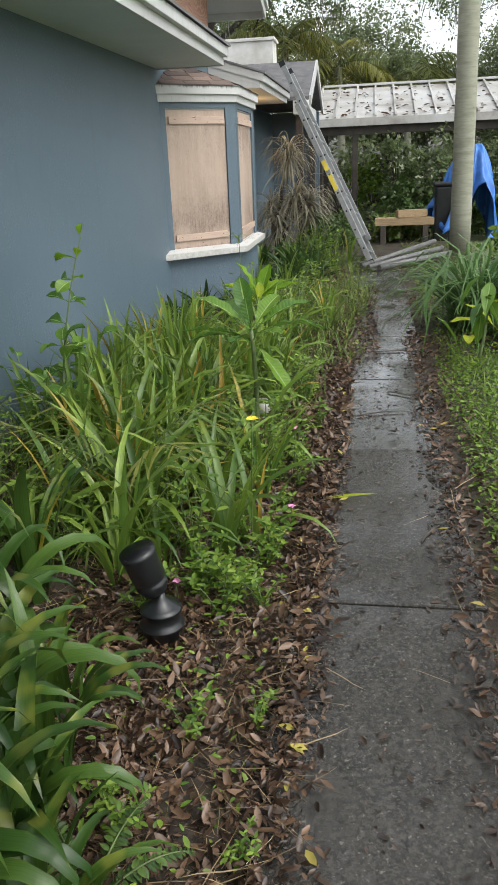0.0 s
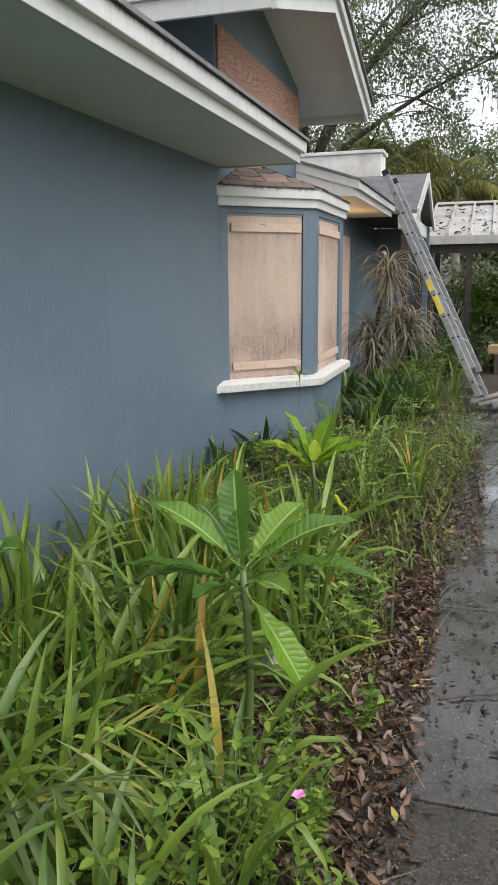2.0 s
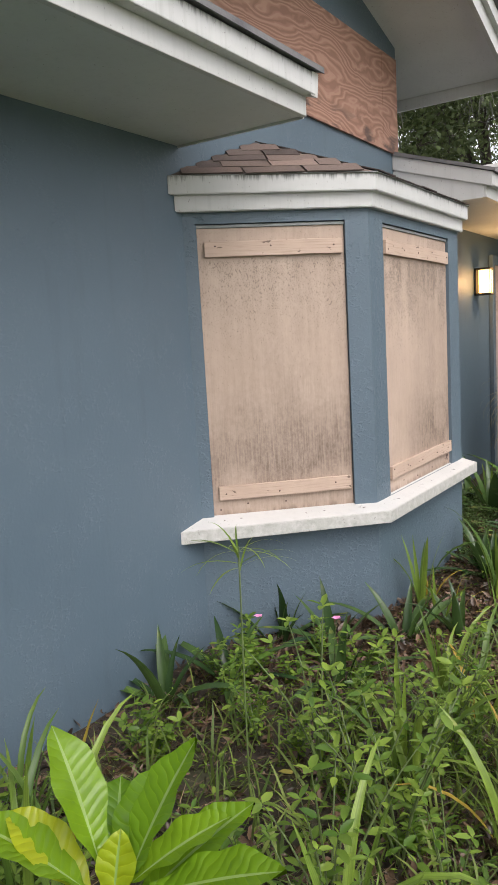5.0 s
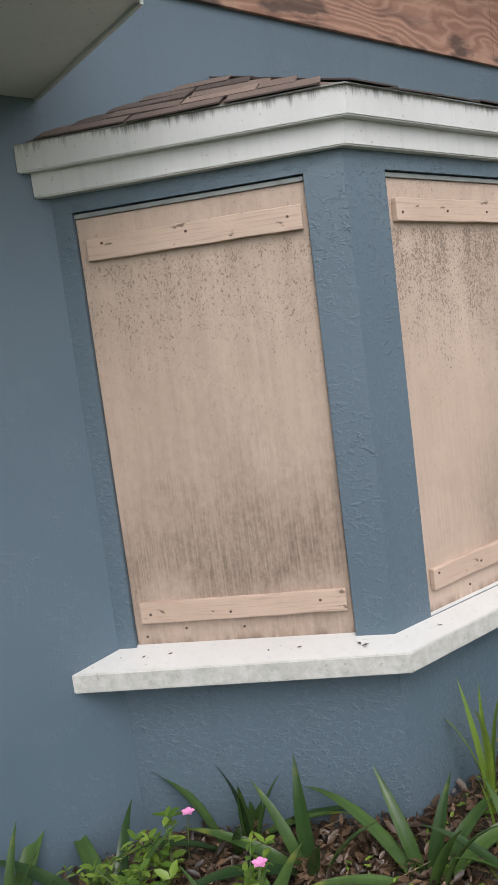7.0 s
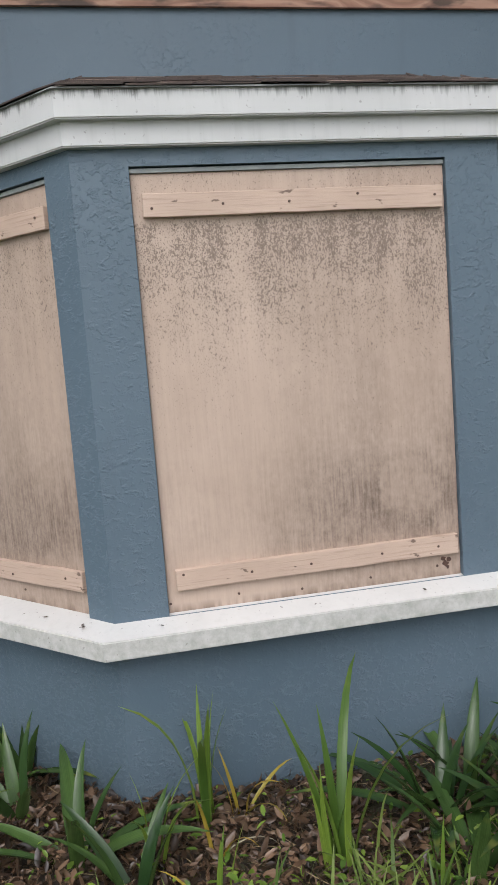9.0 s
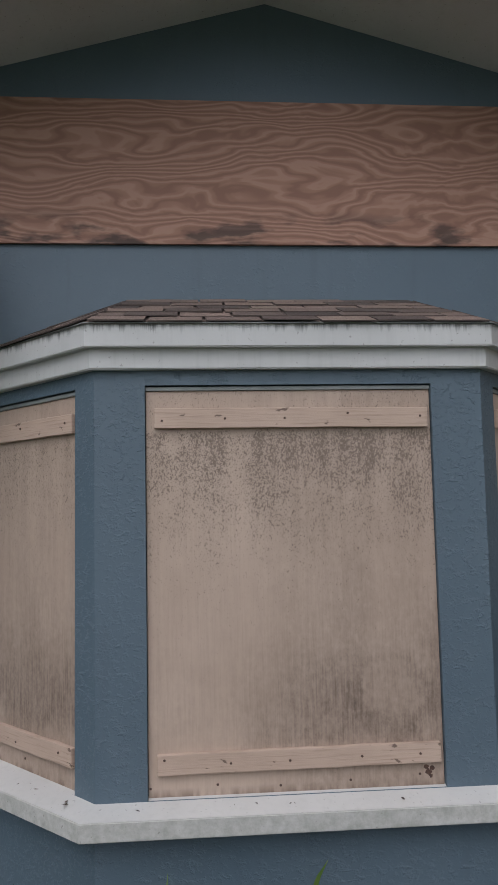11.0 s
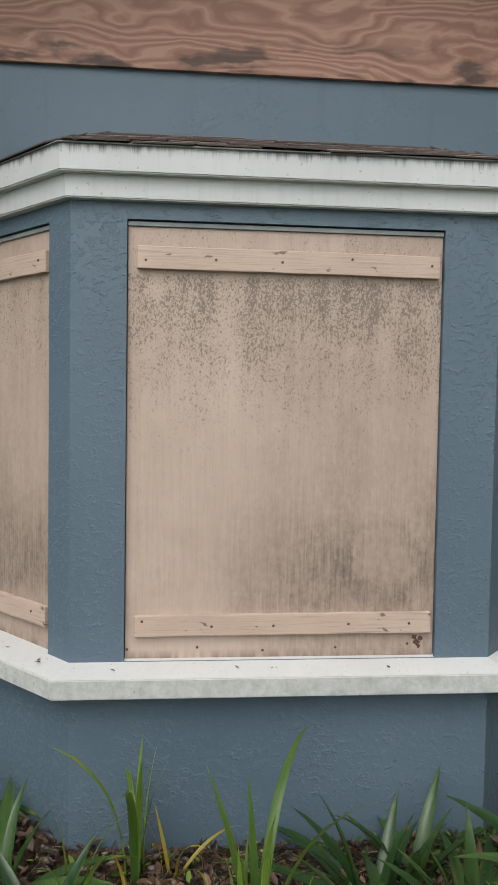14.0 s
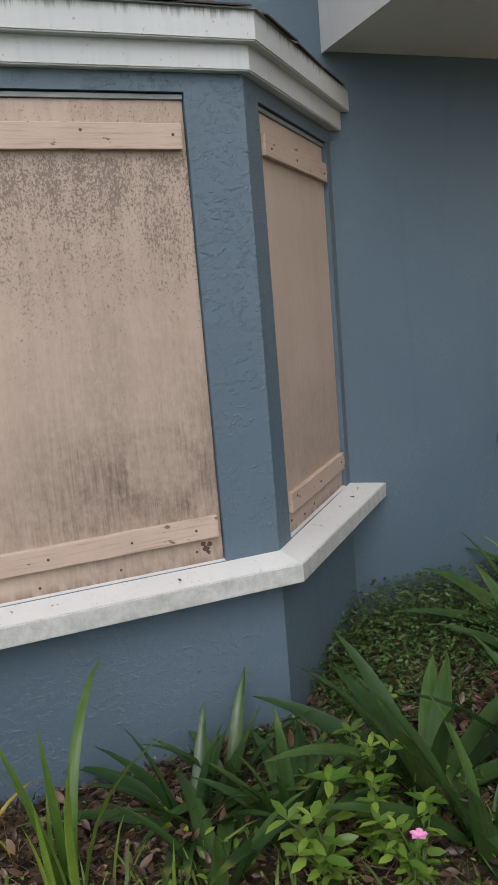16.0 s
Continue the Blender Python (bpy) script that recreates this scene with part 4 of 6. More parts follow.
porch = tagged(new("porch", None), "entry porch with grey-shingled cross gable and white boards", "porch", kind="structure")
PY, PZ, PE = 7.0, 3.22, 2.5
for s in (-1, 1):
    bm = bmesh.new()
    ye = PY + s * 1.75
    q = [(PY, PZ), (ye, PE), (ye, PE - 0.06), (PY, PZ - 0.06)]
    a = [bm.verts.new((1.05, y, z)) for y, z in q]
    b = [bm.verts.new((-3.5, y, z)) for y, z in q]
    bm.faces.new(a)
    bm.faces.new(b[::-1])
    for i in range(4):
        bm.faces.new((a[(i + 1) % 4], a[i], b[i], b[(i + 1) % 4]))
    bmesh.ops.recalc_face_normals(bm, faces=bm.faces)
    part("roof_slope", bm, M_FARSHINGLE, porch)
    bm = bmesh.new()
    q = [(PY, PZ + 0.01), (ye, PE + 0.01), (ye, PE - 0.14), (PY, PZ - 0.14)]
    a = [bm.verts.new((1.09, y, z)) for y, z in q]
    b = [bm.verts.new((1.052, y, z)) for y, z in q]
    bm.faces.new(a)
    bm.faces.new(b[::-1])
    for i in range(4):
        bm.faces.new((a[(i + 1) % 4], a[i], b[i], b[(i + 1) % 4]))
    bmesh.ops.recalc_face_normals(bm, faces=bm.faces)
    part("rake_board", bm, M_WHITE, porch)
bm = bmesh.new()
for x in (0.86, 0.83):
    bm.faces.new([bm.verts.new((x, y, z)) for y, z in ((PY - 1.6, PE - 0.06), (PY + 1.6, PE - 0.06), (PY, PZ - 0.08))])
part("gable_panel", bm, M_SOFFIT, porch)
part("beam", box((0.78, PY - 1.8, PE - 0.28), (0.95, PY + 1.8, PE - 0.065), 0.004), M_WHITE, porch)
for y in (5.5, 8.5):
    part("post", box((0.80, y - 0.06, -0.05), (0.92, y + 0.06, PE - 0.28), 0.005), M_DARKWOOD, porch)

# return wall added to close off the bright backdrop behind the porch
tagged(obj("wall_east", box((0.002, 8.6, -0.3), (1.0, 8.8, 2.42)), M_STUCCO), "slate-blue stucco return wall added behind the porch to keep it dark", "wall", kind="structure")
chimney = tagged(new("chimney", None), "white rendered block chimney with a dark cap", "chimney")
part("shaft", box((-1.3, 7.4, 2.6), (0.2, 8.0, 3.66), 0.01), M_CHIMNEY, chimney)
part("cap", box((-1.34, 7.36, 3.662), (0.24, 8.04, 3.72), 0.008), M_CHIMNEY, chimney)
part("flashing", box((-0.9, 7.35, 3.14), (0.22, 7.398, 3.26), 0.003), M_DARKWOOD, chimney)

# ---- carport with a ribbed white metal roof ----
carport = tagged(new("carport", None), "open carport with ribbed white metal roof strewn with leaves", "carport", kind="structure")
CX0, CX1, CYA, CYB, CZA, CZB = 0.9, 9.5, 9.0, 12.0, 2.26, 3.08
bm = bmesh.new()
q = [(CYA, CZA), (CYB, CZB), (CYB, CZB - 0.03), (CYA, CZA - 0.03)]
a = [bm.verts.new((CX0, y, z)) for y, z in q]
b = [bm.verts.new((CX1, y, z)) for y, z in q]
bm.faces.new(a)
bm.faces.new(b[::-1])
for i in range(4):
    bm.faces.new((a[(i + 1) % 4], a[i], b[i], b[(i + 1) % 4]))
bmesh.ops.recalc_face_normals(bm, faces=bm.faces)
part("roof_sheet", bm, M_METALROOF, carport)
x = CX0
sl = (CZB - CZA) / (CYB - CYA)
while x <= CX1 + 0.01:
    bm = bmesh.new()
    q = [(CYA, CZA + 0.055), (CYB, CZB + 0.055), (CYB, CZB - 0.001), (CYA, CZA - 0.001)]
    a = [bm.verts.new((x - 0.022, y, z)) for y, z in q]
    b = [bm.verts.new((x + 0.022, y, z)) for y, z in q]
    bm.faces.new(a)
    bm.faces.new(b[::-1])
    for i in range(4):
        bm.faces.new((a[(i + 1) % 4], a[i], b[i], b[(i + 1) % 4]))
    bmesh.ops.recalc_face_normals(bm, faces=bm.faces)
    part("rib", bm, M_METALROOF, carport)
    x += 0.43
part("fascia", box((CX0 - 0.05, CYA - 0.04, CZA - 0.15), (CX1, CYA - 0.002, CZA + 0.012), 0.004), M_METALROOF, carport)
part("ridge_cap", box((CX0, CYB - 0.06, CZB + 0.04), (CX1, CYB + 0.08, CZB + 0.09), 0.006), M_WHITE, carport)
part("beam", box((CX0, CYA + 0.1, CZA - 0.32), (CX1, CYA + 0.24, CZA - 0.05), 0.004), M_DARKWOOD, carport)
for x, y in ((0.98, 9.17), (1.76, 9.17), (5.4, 9.17), (9.3, 9.17), (0.98, 11.8), (5.4, 11.8), (9.3, 11.8)):
    part("post", box((x - 0.06, y - 0.06, -0.1), (x + 0.06, y + 0.06, CZA - 0.321 if y < 10 else CZB - 0.08), 0.005), M_DARKWOOD, carport)
nn = 520
pos = np.stack([NR.uniform(CX0, CX1, nn), NR.uniform(CYA, CYB, nn) ** 1, np.zeros(nn)], 1)
pos[:, 2] = CZA + (pos[:, 1] - CYA) * sl + 0.012
twigs = scatter("twigs", DRYLEAF, LEAF_F, frames(pos, NR.uniform(0, 6.28, nn), np.full(nn, 0.1), NR.normal(0, 0.3, nn), NR.uniform(0.04, 0.19, nn)), M_LITTER)
tagged(twigs, "brown fallen leaves and twigs on the metal roof", "leaves", kind="stuff")

# ---- ladder leaning on the eave ----
LA, LB = Vector((2.18, 2.52, 0.03)), Vector((0.80, 3.62, 2.74))
axis_l = (LB - LA).normalized()
side_l = Vector((0.12, 1.0, 0.0))
side_l = (side_l - axis_l * side_l.dot(axis_l)).normalized()
ladder = tagged(new("ladder", None), "aluminium extension ladder leaning on the porch eave", "ladder")
LEN = (LB - LA).length
rail_up = side_l.cross(axis_l).normalized()


def rail(off, l0, l1, lift, w=0.03, d=0.075):
    bm = box((-w / 2, -d / 2, 0), (w / 2, d / 2, l1 - l0), 0.004)
    m = Matrix((side_l, rail_up, axis_l)).transposed().to_4x4()
    bm.transform(Matrix.Translation(LA + axis_l * l0 + side_l * off + rail_up * lift) @ m)
    return bm


for k in (-1, 1):
    part("rail", rail(0.20 * k, 0, LEN * 0.80, 0.0), M_ALU, ladder)
    part("fly_rail", rail(0.165 * k, LEN * 0.12, LEN, 0.055), M_ALU, ladder)
    part("rubber_foot", rail(0.20 * k, -0.05, 0.03, 0.0, 0.045, 0.11), M_BLACK, ladder)
    part("end_cap", rail(0.165 * k, LEN - 0.02, LEN + 0.06, 0.055, 0.04, 0.09), M_BLACK, ladder)
for i in range(int(LEN / 0.3)):
    c = LA + axis_l * (0.22 + i * 0.3)
    if i * 0.3 < LEN * 0.78:
        part("rung", tube([c - side_l * 0.185, c + side_l * 0.185], 0.017, 8), M_ALU, ladder)
    if i * 0.3 > LEN * 0.12:
        c = c + rail_up * 0.055
        part("rung", tube([c - side_l * 0.15, c + side_l * 0.15], 0.017, 8), M_ALU, ladder)
DOT = bpy.data.meshes.new("rung_end")
bm = bmesh.new()
bmesh.ops.create_cone(bm, cap_ends=True, segments=10, radius1=0.014, radius2=0.012, depth=0.006)
bm.to_mesh(DOT)
bm.free()
DOT.materials.append(M_BLACK)
dot_turn = side_l.to_track_quat('Z', 'Y').to_matrix().to_4x4()
for i in range(int(LEN / 0.3)):
    for on, off, lift in ((i * 0.3 < LEN * 0.78, -0.217, 0.0), (i * 0.3 > LEN * 0.12, -0.182, 0.055)):
        if on:
            o = new("rung_end", DOT)
            o.parent = ladder
            o.matrix_local = Matrix.Translation(LA + axis_l * (0.22 + i * 0.3) + side_l * off + rail_up * lift) @ dot_turn
part("sticker", rail(-0.218, LEN * 0.36, LEN * 0.44, 0.0, 0.004, 0.06), M_YELLOW, ladder, "yellow warning sticker")
part("sticker", rail(-0.218, LEN * 0.46, LEN * 0.51, 0.0, 0.004, 0.06), M_YELLOW, ladder, "yellow warning sticker")

# lengths of gutter on the ground by the ladder
for a, b, r in (((2.0, 2.15, 0.05), (3.1, 3.4, 0.24), 0.036), ((2.1, 2.02, 0.05), (3.2, 3.2, 0.16), 0.036), ((2.25, 1.95, 0.05), (3.3, 3.02, 0.10), 0.04)):
    gt = tube([a, Vector(a).lerp(Vector(b), 0.5), b], r, 12)
    tagged(obj("gutter_pipe", gt, M_PIPE), "weathered grey metal gutter pipe lying on the ground", "pipe", "gutter pipes by the ladder")

# timber on trestles
pile = tagged(new("timber_stack", None), "stack of weathered yellow-brown timber beams", "timber")
for x0, x1, y0, z0, r in ((2.2, 3.25, 5.55, 0.30, 0.0), (2.25, 3.2, 5.72, 0.30, 0.02), (2.6, 3.15, 5.6, 0.435, 0.3)):
    bm = box((x0, y0, z0), (x1, y0 + 0.14, z0 + 0.13), 0.006)
    bmesh.ops.rotate(bm, verts=bm.verts, cent=((x0 + x1) / 2, y0, z0), matrix=Matrix.Rotation(r, 3, 'Z'))
    part("beam", bm, M_TIMBER, pile)
for x in (2.35, 3.1):
    part("trestle", box((x - 0.05, 5.5, -0.06), (x + 0.05, 5.9, 0.299), 0.005), M_DARKWOOD, pile)

# blue tarpaulin over a stack of bins
bins = tagged(new("storage_bin", None), "black plastic bin under a blue tarpaulin", "bin")
part("body", box((3.25, 5.6, -0.06), (3.85, 6.2, 0.95), 0.04), M_BLACK, bins)
part("lid", box((3.22, 5.57, 0.952), (3.88, 6.23, 1.01), 0.02), M_BLACK, bins)


def tarpaulin(cx, cy, rx, ry, top, drop):
    """A sheet hung over a high point, falling in deep folds to a ragged hem."""
    bm = bmesh.new()
    rings, seg = 20, 140
    rows = []
    for i in range(rings + 1):
        s = i / rings
        row = []
        for k in range(seg):
            a = k * math.tau / seg
            c, d = math.cos(a), math.sin(a)
            fold = 0.10 * math.sin(a * 7 + 1.3 + s) + 0.09 * math.sin(a * 15 + 2 * s) + 0.05 * math.sin(a * 27 - 3 * s) + 0.25 * noise.noise(Vector((c * 1.6, d * 1.6, s * 2.5)))
            r = (0.16 + 0.84 * s ** 0.62) * (1 + fold * (0.3 + 0.7 * s))
            hem = 0.95 + 0.6 * noise.noise(Vector((c * 1.5, d * 1.5, 9)))
            z = top - s ** 1.15 * drop * hem + 0.05 * noise.noise(Vector((c * 4, d * 4, s * 6)))
            row.append(bm.verts.new((cx + c * rx * r + 0.12 * (1 - s), cy + d * ry * r, max(0.03, z))))
        rows.append(row)
    for a, b in zip(rows, rows[1:]):
        for k in range(seg):
            f = bm.faces.new((a[k], a[(k + 1) % seg], b[(k + 1) % seg], b[k]))
            f.smooth = True
    bm.faces.new(rows[0])
    bmesh.ops.recalc_face_normals(bm, faces=bm.faces)
    return bm


tarp_ob = obj("tarpaulin", tarpaulin(3.82, 5.98, 0.60, 0.55, 1.62, 1.45), M_TARP)
tarp_ob.modifiers.new("thickness", 'SOLIDIFY').thickness = 0.006
tagged(tarp_ob, "crumpled bright blue tarpaulin draped over a bin", "tarpaulin")

# ---- small fixtures ----
spot = tagged(new("garden_spotlight", None), "black plastic garden spotlight on a ribbed ground base", "spotlight")
spot.matrix_world = pose(1.43, -6.71, -0.02, 0, 0, 20)
prof = [(0.0, 0.072), (0.055, 0.070), (0.058, 0.078), (0.066, 0.078), (0.072, 0.068), (0.115, 0.064), (0.118, 0.072), (0.126, 0.071), (0.132, 0.056), (0.165, 0.02), (0.185, 0.016)]
part("base", tube([(0, 0, z) for z, r in prof], [r for z, r in prof], 28), M_BLACK, spot)
prof = [(0.0, 0.02), (0.006, 0.042), (0.03, 0.054), (0.045, 0.057), (0.05, 0.0535), (0.062, 0.0535), (0.066, 0.057), (0.15, 0.059), (0.156, 0.062), (0.176, 0.062), (0.176, 0.056), (0.15, 0.054)]
head = tube([(0, 0, z) for z, r in prof], [r for z, r in prof], 28, None, False)
head.transform(pose(-0.012, 0, 0.185, 0, -17, 0))
part("lamp_head", head, M_BLACK, spot)
lens = tube([(0, 0, 0.145), (0, 0, 0.150)], 0.0545, 28)
lens.transform(pose(-0.012, 0, 0.185, 0, -17, 0))
part("lens", lens, M_LENS, spot, "dark glass lens")
part("bracket", box((-0.03, 0.058, 0.14), (0.01, 0.066, 0.25), 0.003), M_BLACK, spot)

tap = tagged(new("garden_tap", None), "blue-painted pipe stub with tap on the wall", "tap")
part("pipe", tube([(0.0, 2.66, 0.73), (0.07, 2.66, 0.73), (0.11, 2.66, 0.70)], 0.028, 12), M_COARSE, tap)
part("collar", tube([(0.001, 2.66, 0.73), (0.022, 2.66, 0.73)], 0.045, 14), M_COARSE, tap)

# ---- plants ----
STRAPS = [strap_mesh("leaf", M_STRAP, L, W, a, b, twist=t) for L, W, a, b, t in (
    (0.62, 0.031, 0.05, 0.4, 0.2), (0.70, 0.034, 0.12, 0.9, -0.5), (0.56, 0.028, 0.2, 1.4, 0.6), (0.76, 0.034, 0.08, 1.3, 0.7), (0.48, 0.026, 0.3, 0.8, 0.2), (0.72, 0.032, 0.15, 2.3, 0.3), (0.66, 0.033, 0.04, 0.25, -0.3), (0.68, 0.030, 0.1, 2.8, 0.5))]
STRAPS_Y = [strap_mesh("leaf", M_STRAP_Y, 0.55, 0.026, 0.3, 1.3), strap_mesh("leaf", M_STRAP_Y, 0.62, 0.028, 0.1, 0.6)]
CRINUM = [strap_mesh("leaf", M_CRINUM, L, W, a, b, 11, 0.3, 0.55, t, 2.6) for L, W, a, b, t in (
    (0.80, 0.060, 0.10, 1.9, 0.3), (0.92, 0.066, 0.06, 2.6, -0.3), (0.70, 0.056, 0.25, 2.2, 0.2), (0.82, 0.060, 0.05, 0.9, 0.0), (0.86, 0.060, 0.15, 2.9, 0.5))]
SPIKES = [strap_mesh("leaf", M_DARKLEAF, L, W, a, b, 7, 0.45, 0.3, 0.0) for L, W, a, b in (
    (0.40, 0.052, 0.45, 0.6), (0.46, 0.056, 0.8, 0.8), (0.46, 0.052, 1.05, 0.6), (0.34, 0.048, 0.3, 0.4))]
DRIES = [strap_mesh("leaf", M_DRY, L, 0.019, a, b, 7, 0.2, 0.3) for L, a, b in ((0.55, 1.0, 2.0), (0.62, 0.7, 2.4), (0.5, 1.5, 1.6), (0.6, 2.1, 0.9))]


def clump(name, meshes, x, y, n, label, category, group, spread=0.06, size=(0.8, 1.1), z=0.0, tilt=6, odd=None):
    root = tagged(new(name, None), label, category, group)
    root.location = (x, y, ground_z(x, y) + z)
    a0 = R.uniform(0, 360)
    for i in range(n):
        me = R.choice(odd) if odd and R.random() < 0.06 else R.choice(meshes)
        o = new("leaf", me)
        o.parent = root
        r = spread * math.sqrt(R.random())
        a = a0 + i * 137.5 + R.uniform(-20, 20)
        k = R.uniform(*size)
        o.matrix_local = pose(r * math.cos(radians(a)), r * math.sin(radians(a)), -0.01, R.uniform(-tilt, tilt), R.uniform(-tilt, tilt), a) @ Matrix.Diagonal((k, k, k, 1))
    return root


IRIS = "clump of long green strap leaves in the garden bed"
for x0, x1, y0, y1, n in ((0.25, 1.2, -6.4, -5.0, 14), (0.3, 1.45, -5.2, -3.3, 42), (1.15, 1.6, -5.3, -4.2, 9), (0.45, 1.5, -3.7, -2.3, 14), (0.2, 0.8, -8.6, -6.4, 10), (1.0, 1.75, -2.4, -0.8, 6)):
    for i in range(n):
        x, y = R.uniform(x0, x1), R.uniform(y0, y1)
        if math.hypot(x - 1.43, y + 6.75) < 0.36 or math.hypot(x - 1.5, y + 4.83) < 0.14 or (x > 1.2 and y < -6.2):
            continue
        k = 1.0 if y < -3.4 else 0.72
        clump("iris_clump", STRAPS, x, y, R.randint(9, 13), IRIS, "plant", "strap-leaved clumps", 0.06, (0.78 * k, 1.15 * k), odd=STRAPS_Y)
for x, y, n, k in ((0.80, 0.05, 7, 0.78), (0.95, -0.12, 4, 0.5), (1.12, 0.40, 6, 0.85), (1.10, 0.36, 4, 0.55), (1.22, 0.02, 4, 0.42), (1.25, -0.9, 9, 0.6), (1.0, 2.3, 8, 0.75), (0.5, 2.45, 7, 0.7), (1.32, 0.6, 5, 0.36)):
    clump("iris_clump", [STRAPS[0], STRAPS[6], STRAPS[1], STRAPS[3]], x, y, n, "sparse strap-leaved plant by the foot of the bay", "plant", "strap-leaved clumps", 0.035, (k * 0.8, k * 1.1), odd=STRAPS_Y)
for x, y, n, k in ((0.80, 0.16, 5, 0.5), (0.98, 0.05, 4, 0.45)):
    clump("withered_clump", DRIES[:2] + STRAPS_Y, x, y, n, "withered brown strap leaves by the bay", "plant", "withered clumps", 0.03, (k * 0.8, k * 1.1), tilt=20)
for x, y, n, k in ((1.08, -7.42, 24, 0.9), (0.88, -7.0, 18, 0.95), (1.25, -7.85, 24, 0.85), (0.88, -7.6, 16, 1.0), (0.86, -6.5, 13, 0.9), (0.66, -6.9, 14, 1.05), (1.05, -7.95, 12, 0.9), (1.02, -6.95, 9, 0.62), (1.3, -7.42, 20, 0.72), (1.48, -7.9, 18, 0.62), (1.36, -7.68, 18, 0.7), (1.22, -7.12, 12, 0.55), (1.12, -7.65, 20, 0.9), (1.2, -8.15, 18, 0.85)):
    clump("crinum_lily", CRINUM, x, y, n, "large arching strap-leaved lily with glossy wet leaves", "plant", "crinum lilies", 0.08, (k * 0.8, k * 1.05), tilt=8, odd=STRAPS_Y)
for x, y, n in ((0.98, 0.76, 18), (1.12, 1.0, 18), (0.88, 0.90, 9), (1.24, 0.74, 9), (0.30, -0.62, 6), (0.58, -0.55, 6), (0.86, -0.35, 9), (1.08, -0.18, 8), (0.8, -0.95, 8), (1.2, 3.0, 12), (0.7, 2.9, 12), (1.3, 3.6, 11)):
    k = 0.9 if y < 1.2 else 1.35
    clump("spider_lily", SPIKES, x, y, n, "rosette of dark green pointed leaves on the bed", "plant", "dark rosettes", 0.05, (0.8 * k, 1.15 * k), tilt=14)

for x, y, n, k in ((1.05, -3.25, 11, 0.85), (0.75, -3.05, 10, 0.85), (1.55, -2.35, 9, 0.75), (1.75, -1.75, 8, 0.7), (1.3, -1.5, 8, 0.65), (1.6, 2.2, 10, 0.85), (1.35, 2.6, 10, 0.9), (1.8, 2.9, 9, 0.9), (1.1, 3.1, 9, 0.9), (1.55, -0.95, 6, 0.45), (0.25, -2.2, 7, 0.6)):
    clump("iris_clump", STRAPS, x, y, n, IRIS, "plant", "strap-leaved clumps", 0.06, (0.8 * k, 1.1 * k), odd=STRAPS_Y)
for x, y, n in ((0.16, -1.33, 9), (0.30, -1.05, 8)):
    clump("spider_lily", SPIKES, x, y, n, "small dark rosette by the foot of the wall", "plant", "dark rosettes", 0.04, (0.8, 1.1), tilt=9)

BIGSPIKES = [strap_mesh("leaf", M_DARKLEAF, L, W, a, b, 9, 0.4, 0.35, 0.0) for L, W, a, b in (
    (0.54, 0.078, 0.35, 0.5), (0.62, 0.084, 0.7, 0.7), (0.54, 0.076, 1.0, 0.5), (0.46, 0.07, 0.2, 0.4))]
clump("spider_lily", [BIGSPIKES[3], SPIKES[3]], 0.30, -0.56, 6, "upright dark green spiky plant by the bay wall", "plant", "dark rosettes", 0.03, (0.75, 1.0), tilt=14)
for x, y, n in ((1.16, 1.42, 16), (1.42, 1.42, 12), (1.3, 1.78, 11), (1.10, 1.98, 11), (0.55, 2.35, 11), (0.95, 2.2, 11), (0.25, 2.75, 9)):
    clump("spider_lily", BIGSPIKES, x, y, n, "large rosette of broad dark glossy leaves beside the bay", "plant", "dark rosettes", 0.05, (0.8, 1.1), tilt=14)

for x, y, n, k in ((1.55, -6.1, 12, 0.9), (1.42, -5.75, 11, 0.85), (1.15, -5.95, 12, 0.95), (1.3, -6.25, 9, 0.75), (1.62, -5.5, 10, 0.8), (0.95, -5.6, 12, 1.0), (1.66, -6.0, 7, 0.7)):
    clump("iris_clump", [STRAPS[3], STRAPS[5], STRAPS[1]], x, y, n, "loose clump of arching yellow-green strap leaves", "plant", "strap-leaved clumps", 0.04, (k * 0.85, k * 1.15), tilt=8, odd=STRAPS_Y)

# wispy weed with a whorl of thin leaves, and a half-buried pot
wisp = tagged(new("wispy_weed", None), "tall wispy weed with a whorl of thin leaves", "weed")
wisp.location = (0.93, -1.85, -0.02)
part("stem", tube(bezier((0, 0, 0), (0.02, -0.02, 0.5), (0.0, 0.02, 0.9)), 0.003, 5), M_STEM, wisp)
WISP = strap_mesh("leaf", M_STRAP, 0.2, 0.007, 1.15, 0.9, 6, 0.2, 0.3)
for i in range(16):
    o = new("leaf", WISP)
    o.parent = wisp
    o.matrix_local = pose(0.0, 0.02, 0.9 - R.uniform(0, 0.08), R.uniform(-12, 12), R.uniform(-25, 12), i * 137.5)
bm = tube([(0, 0, 0.0), (0, 0, 0.09), (0, 0, 0.10), (0, 0, 0.10), (0, 0, 0.05)], [0.05, 0.062, 0.064, 0.054, 0.05], 20, None, False)
bm.transform(pose(1.46, -4.3, -0.02, 18, -12, 0))
tagged(obj("clay_pot", bm, M_CHIMNEY), "pale half-buried clay pot among the leaves", "pot")
yl = new("fallen_blade", strap_mesh("fallen_blade", M_BROAD_Y, 0.26, 0.03, 1.5, 0.12, 7, 0.2, 0.4))
yl.matrix_world = pose(1.92, -5.6, 0.012, 0, 0, 15)
tagged(yl, "long yellow-green leaf fallen on the path", "leaf")

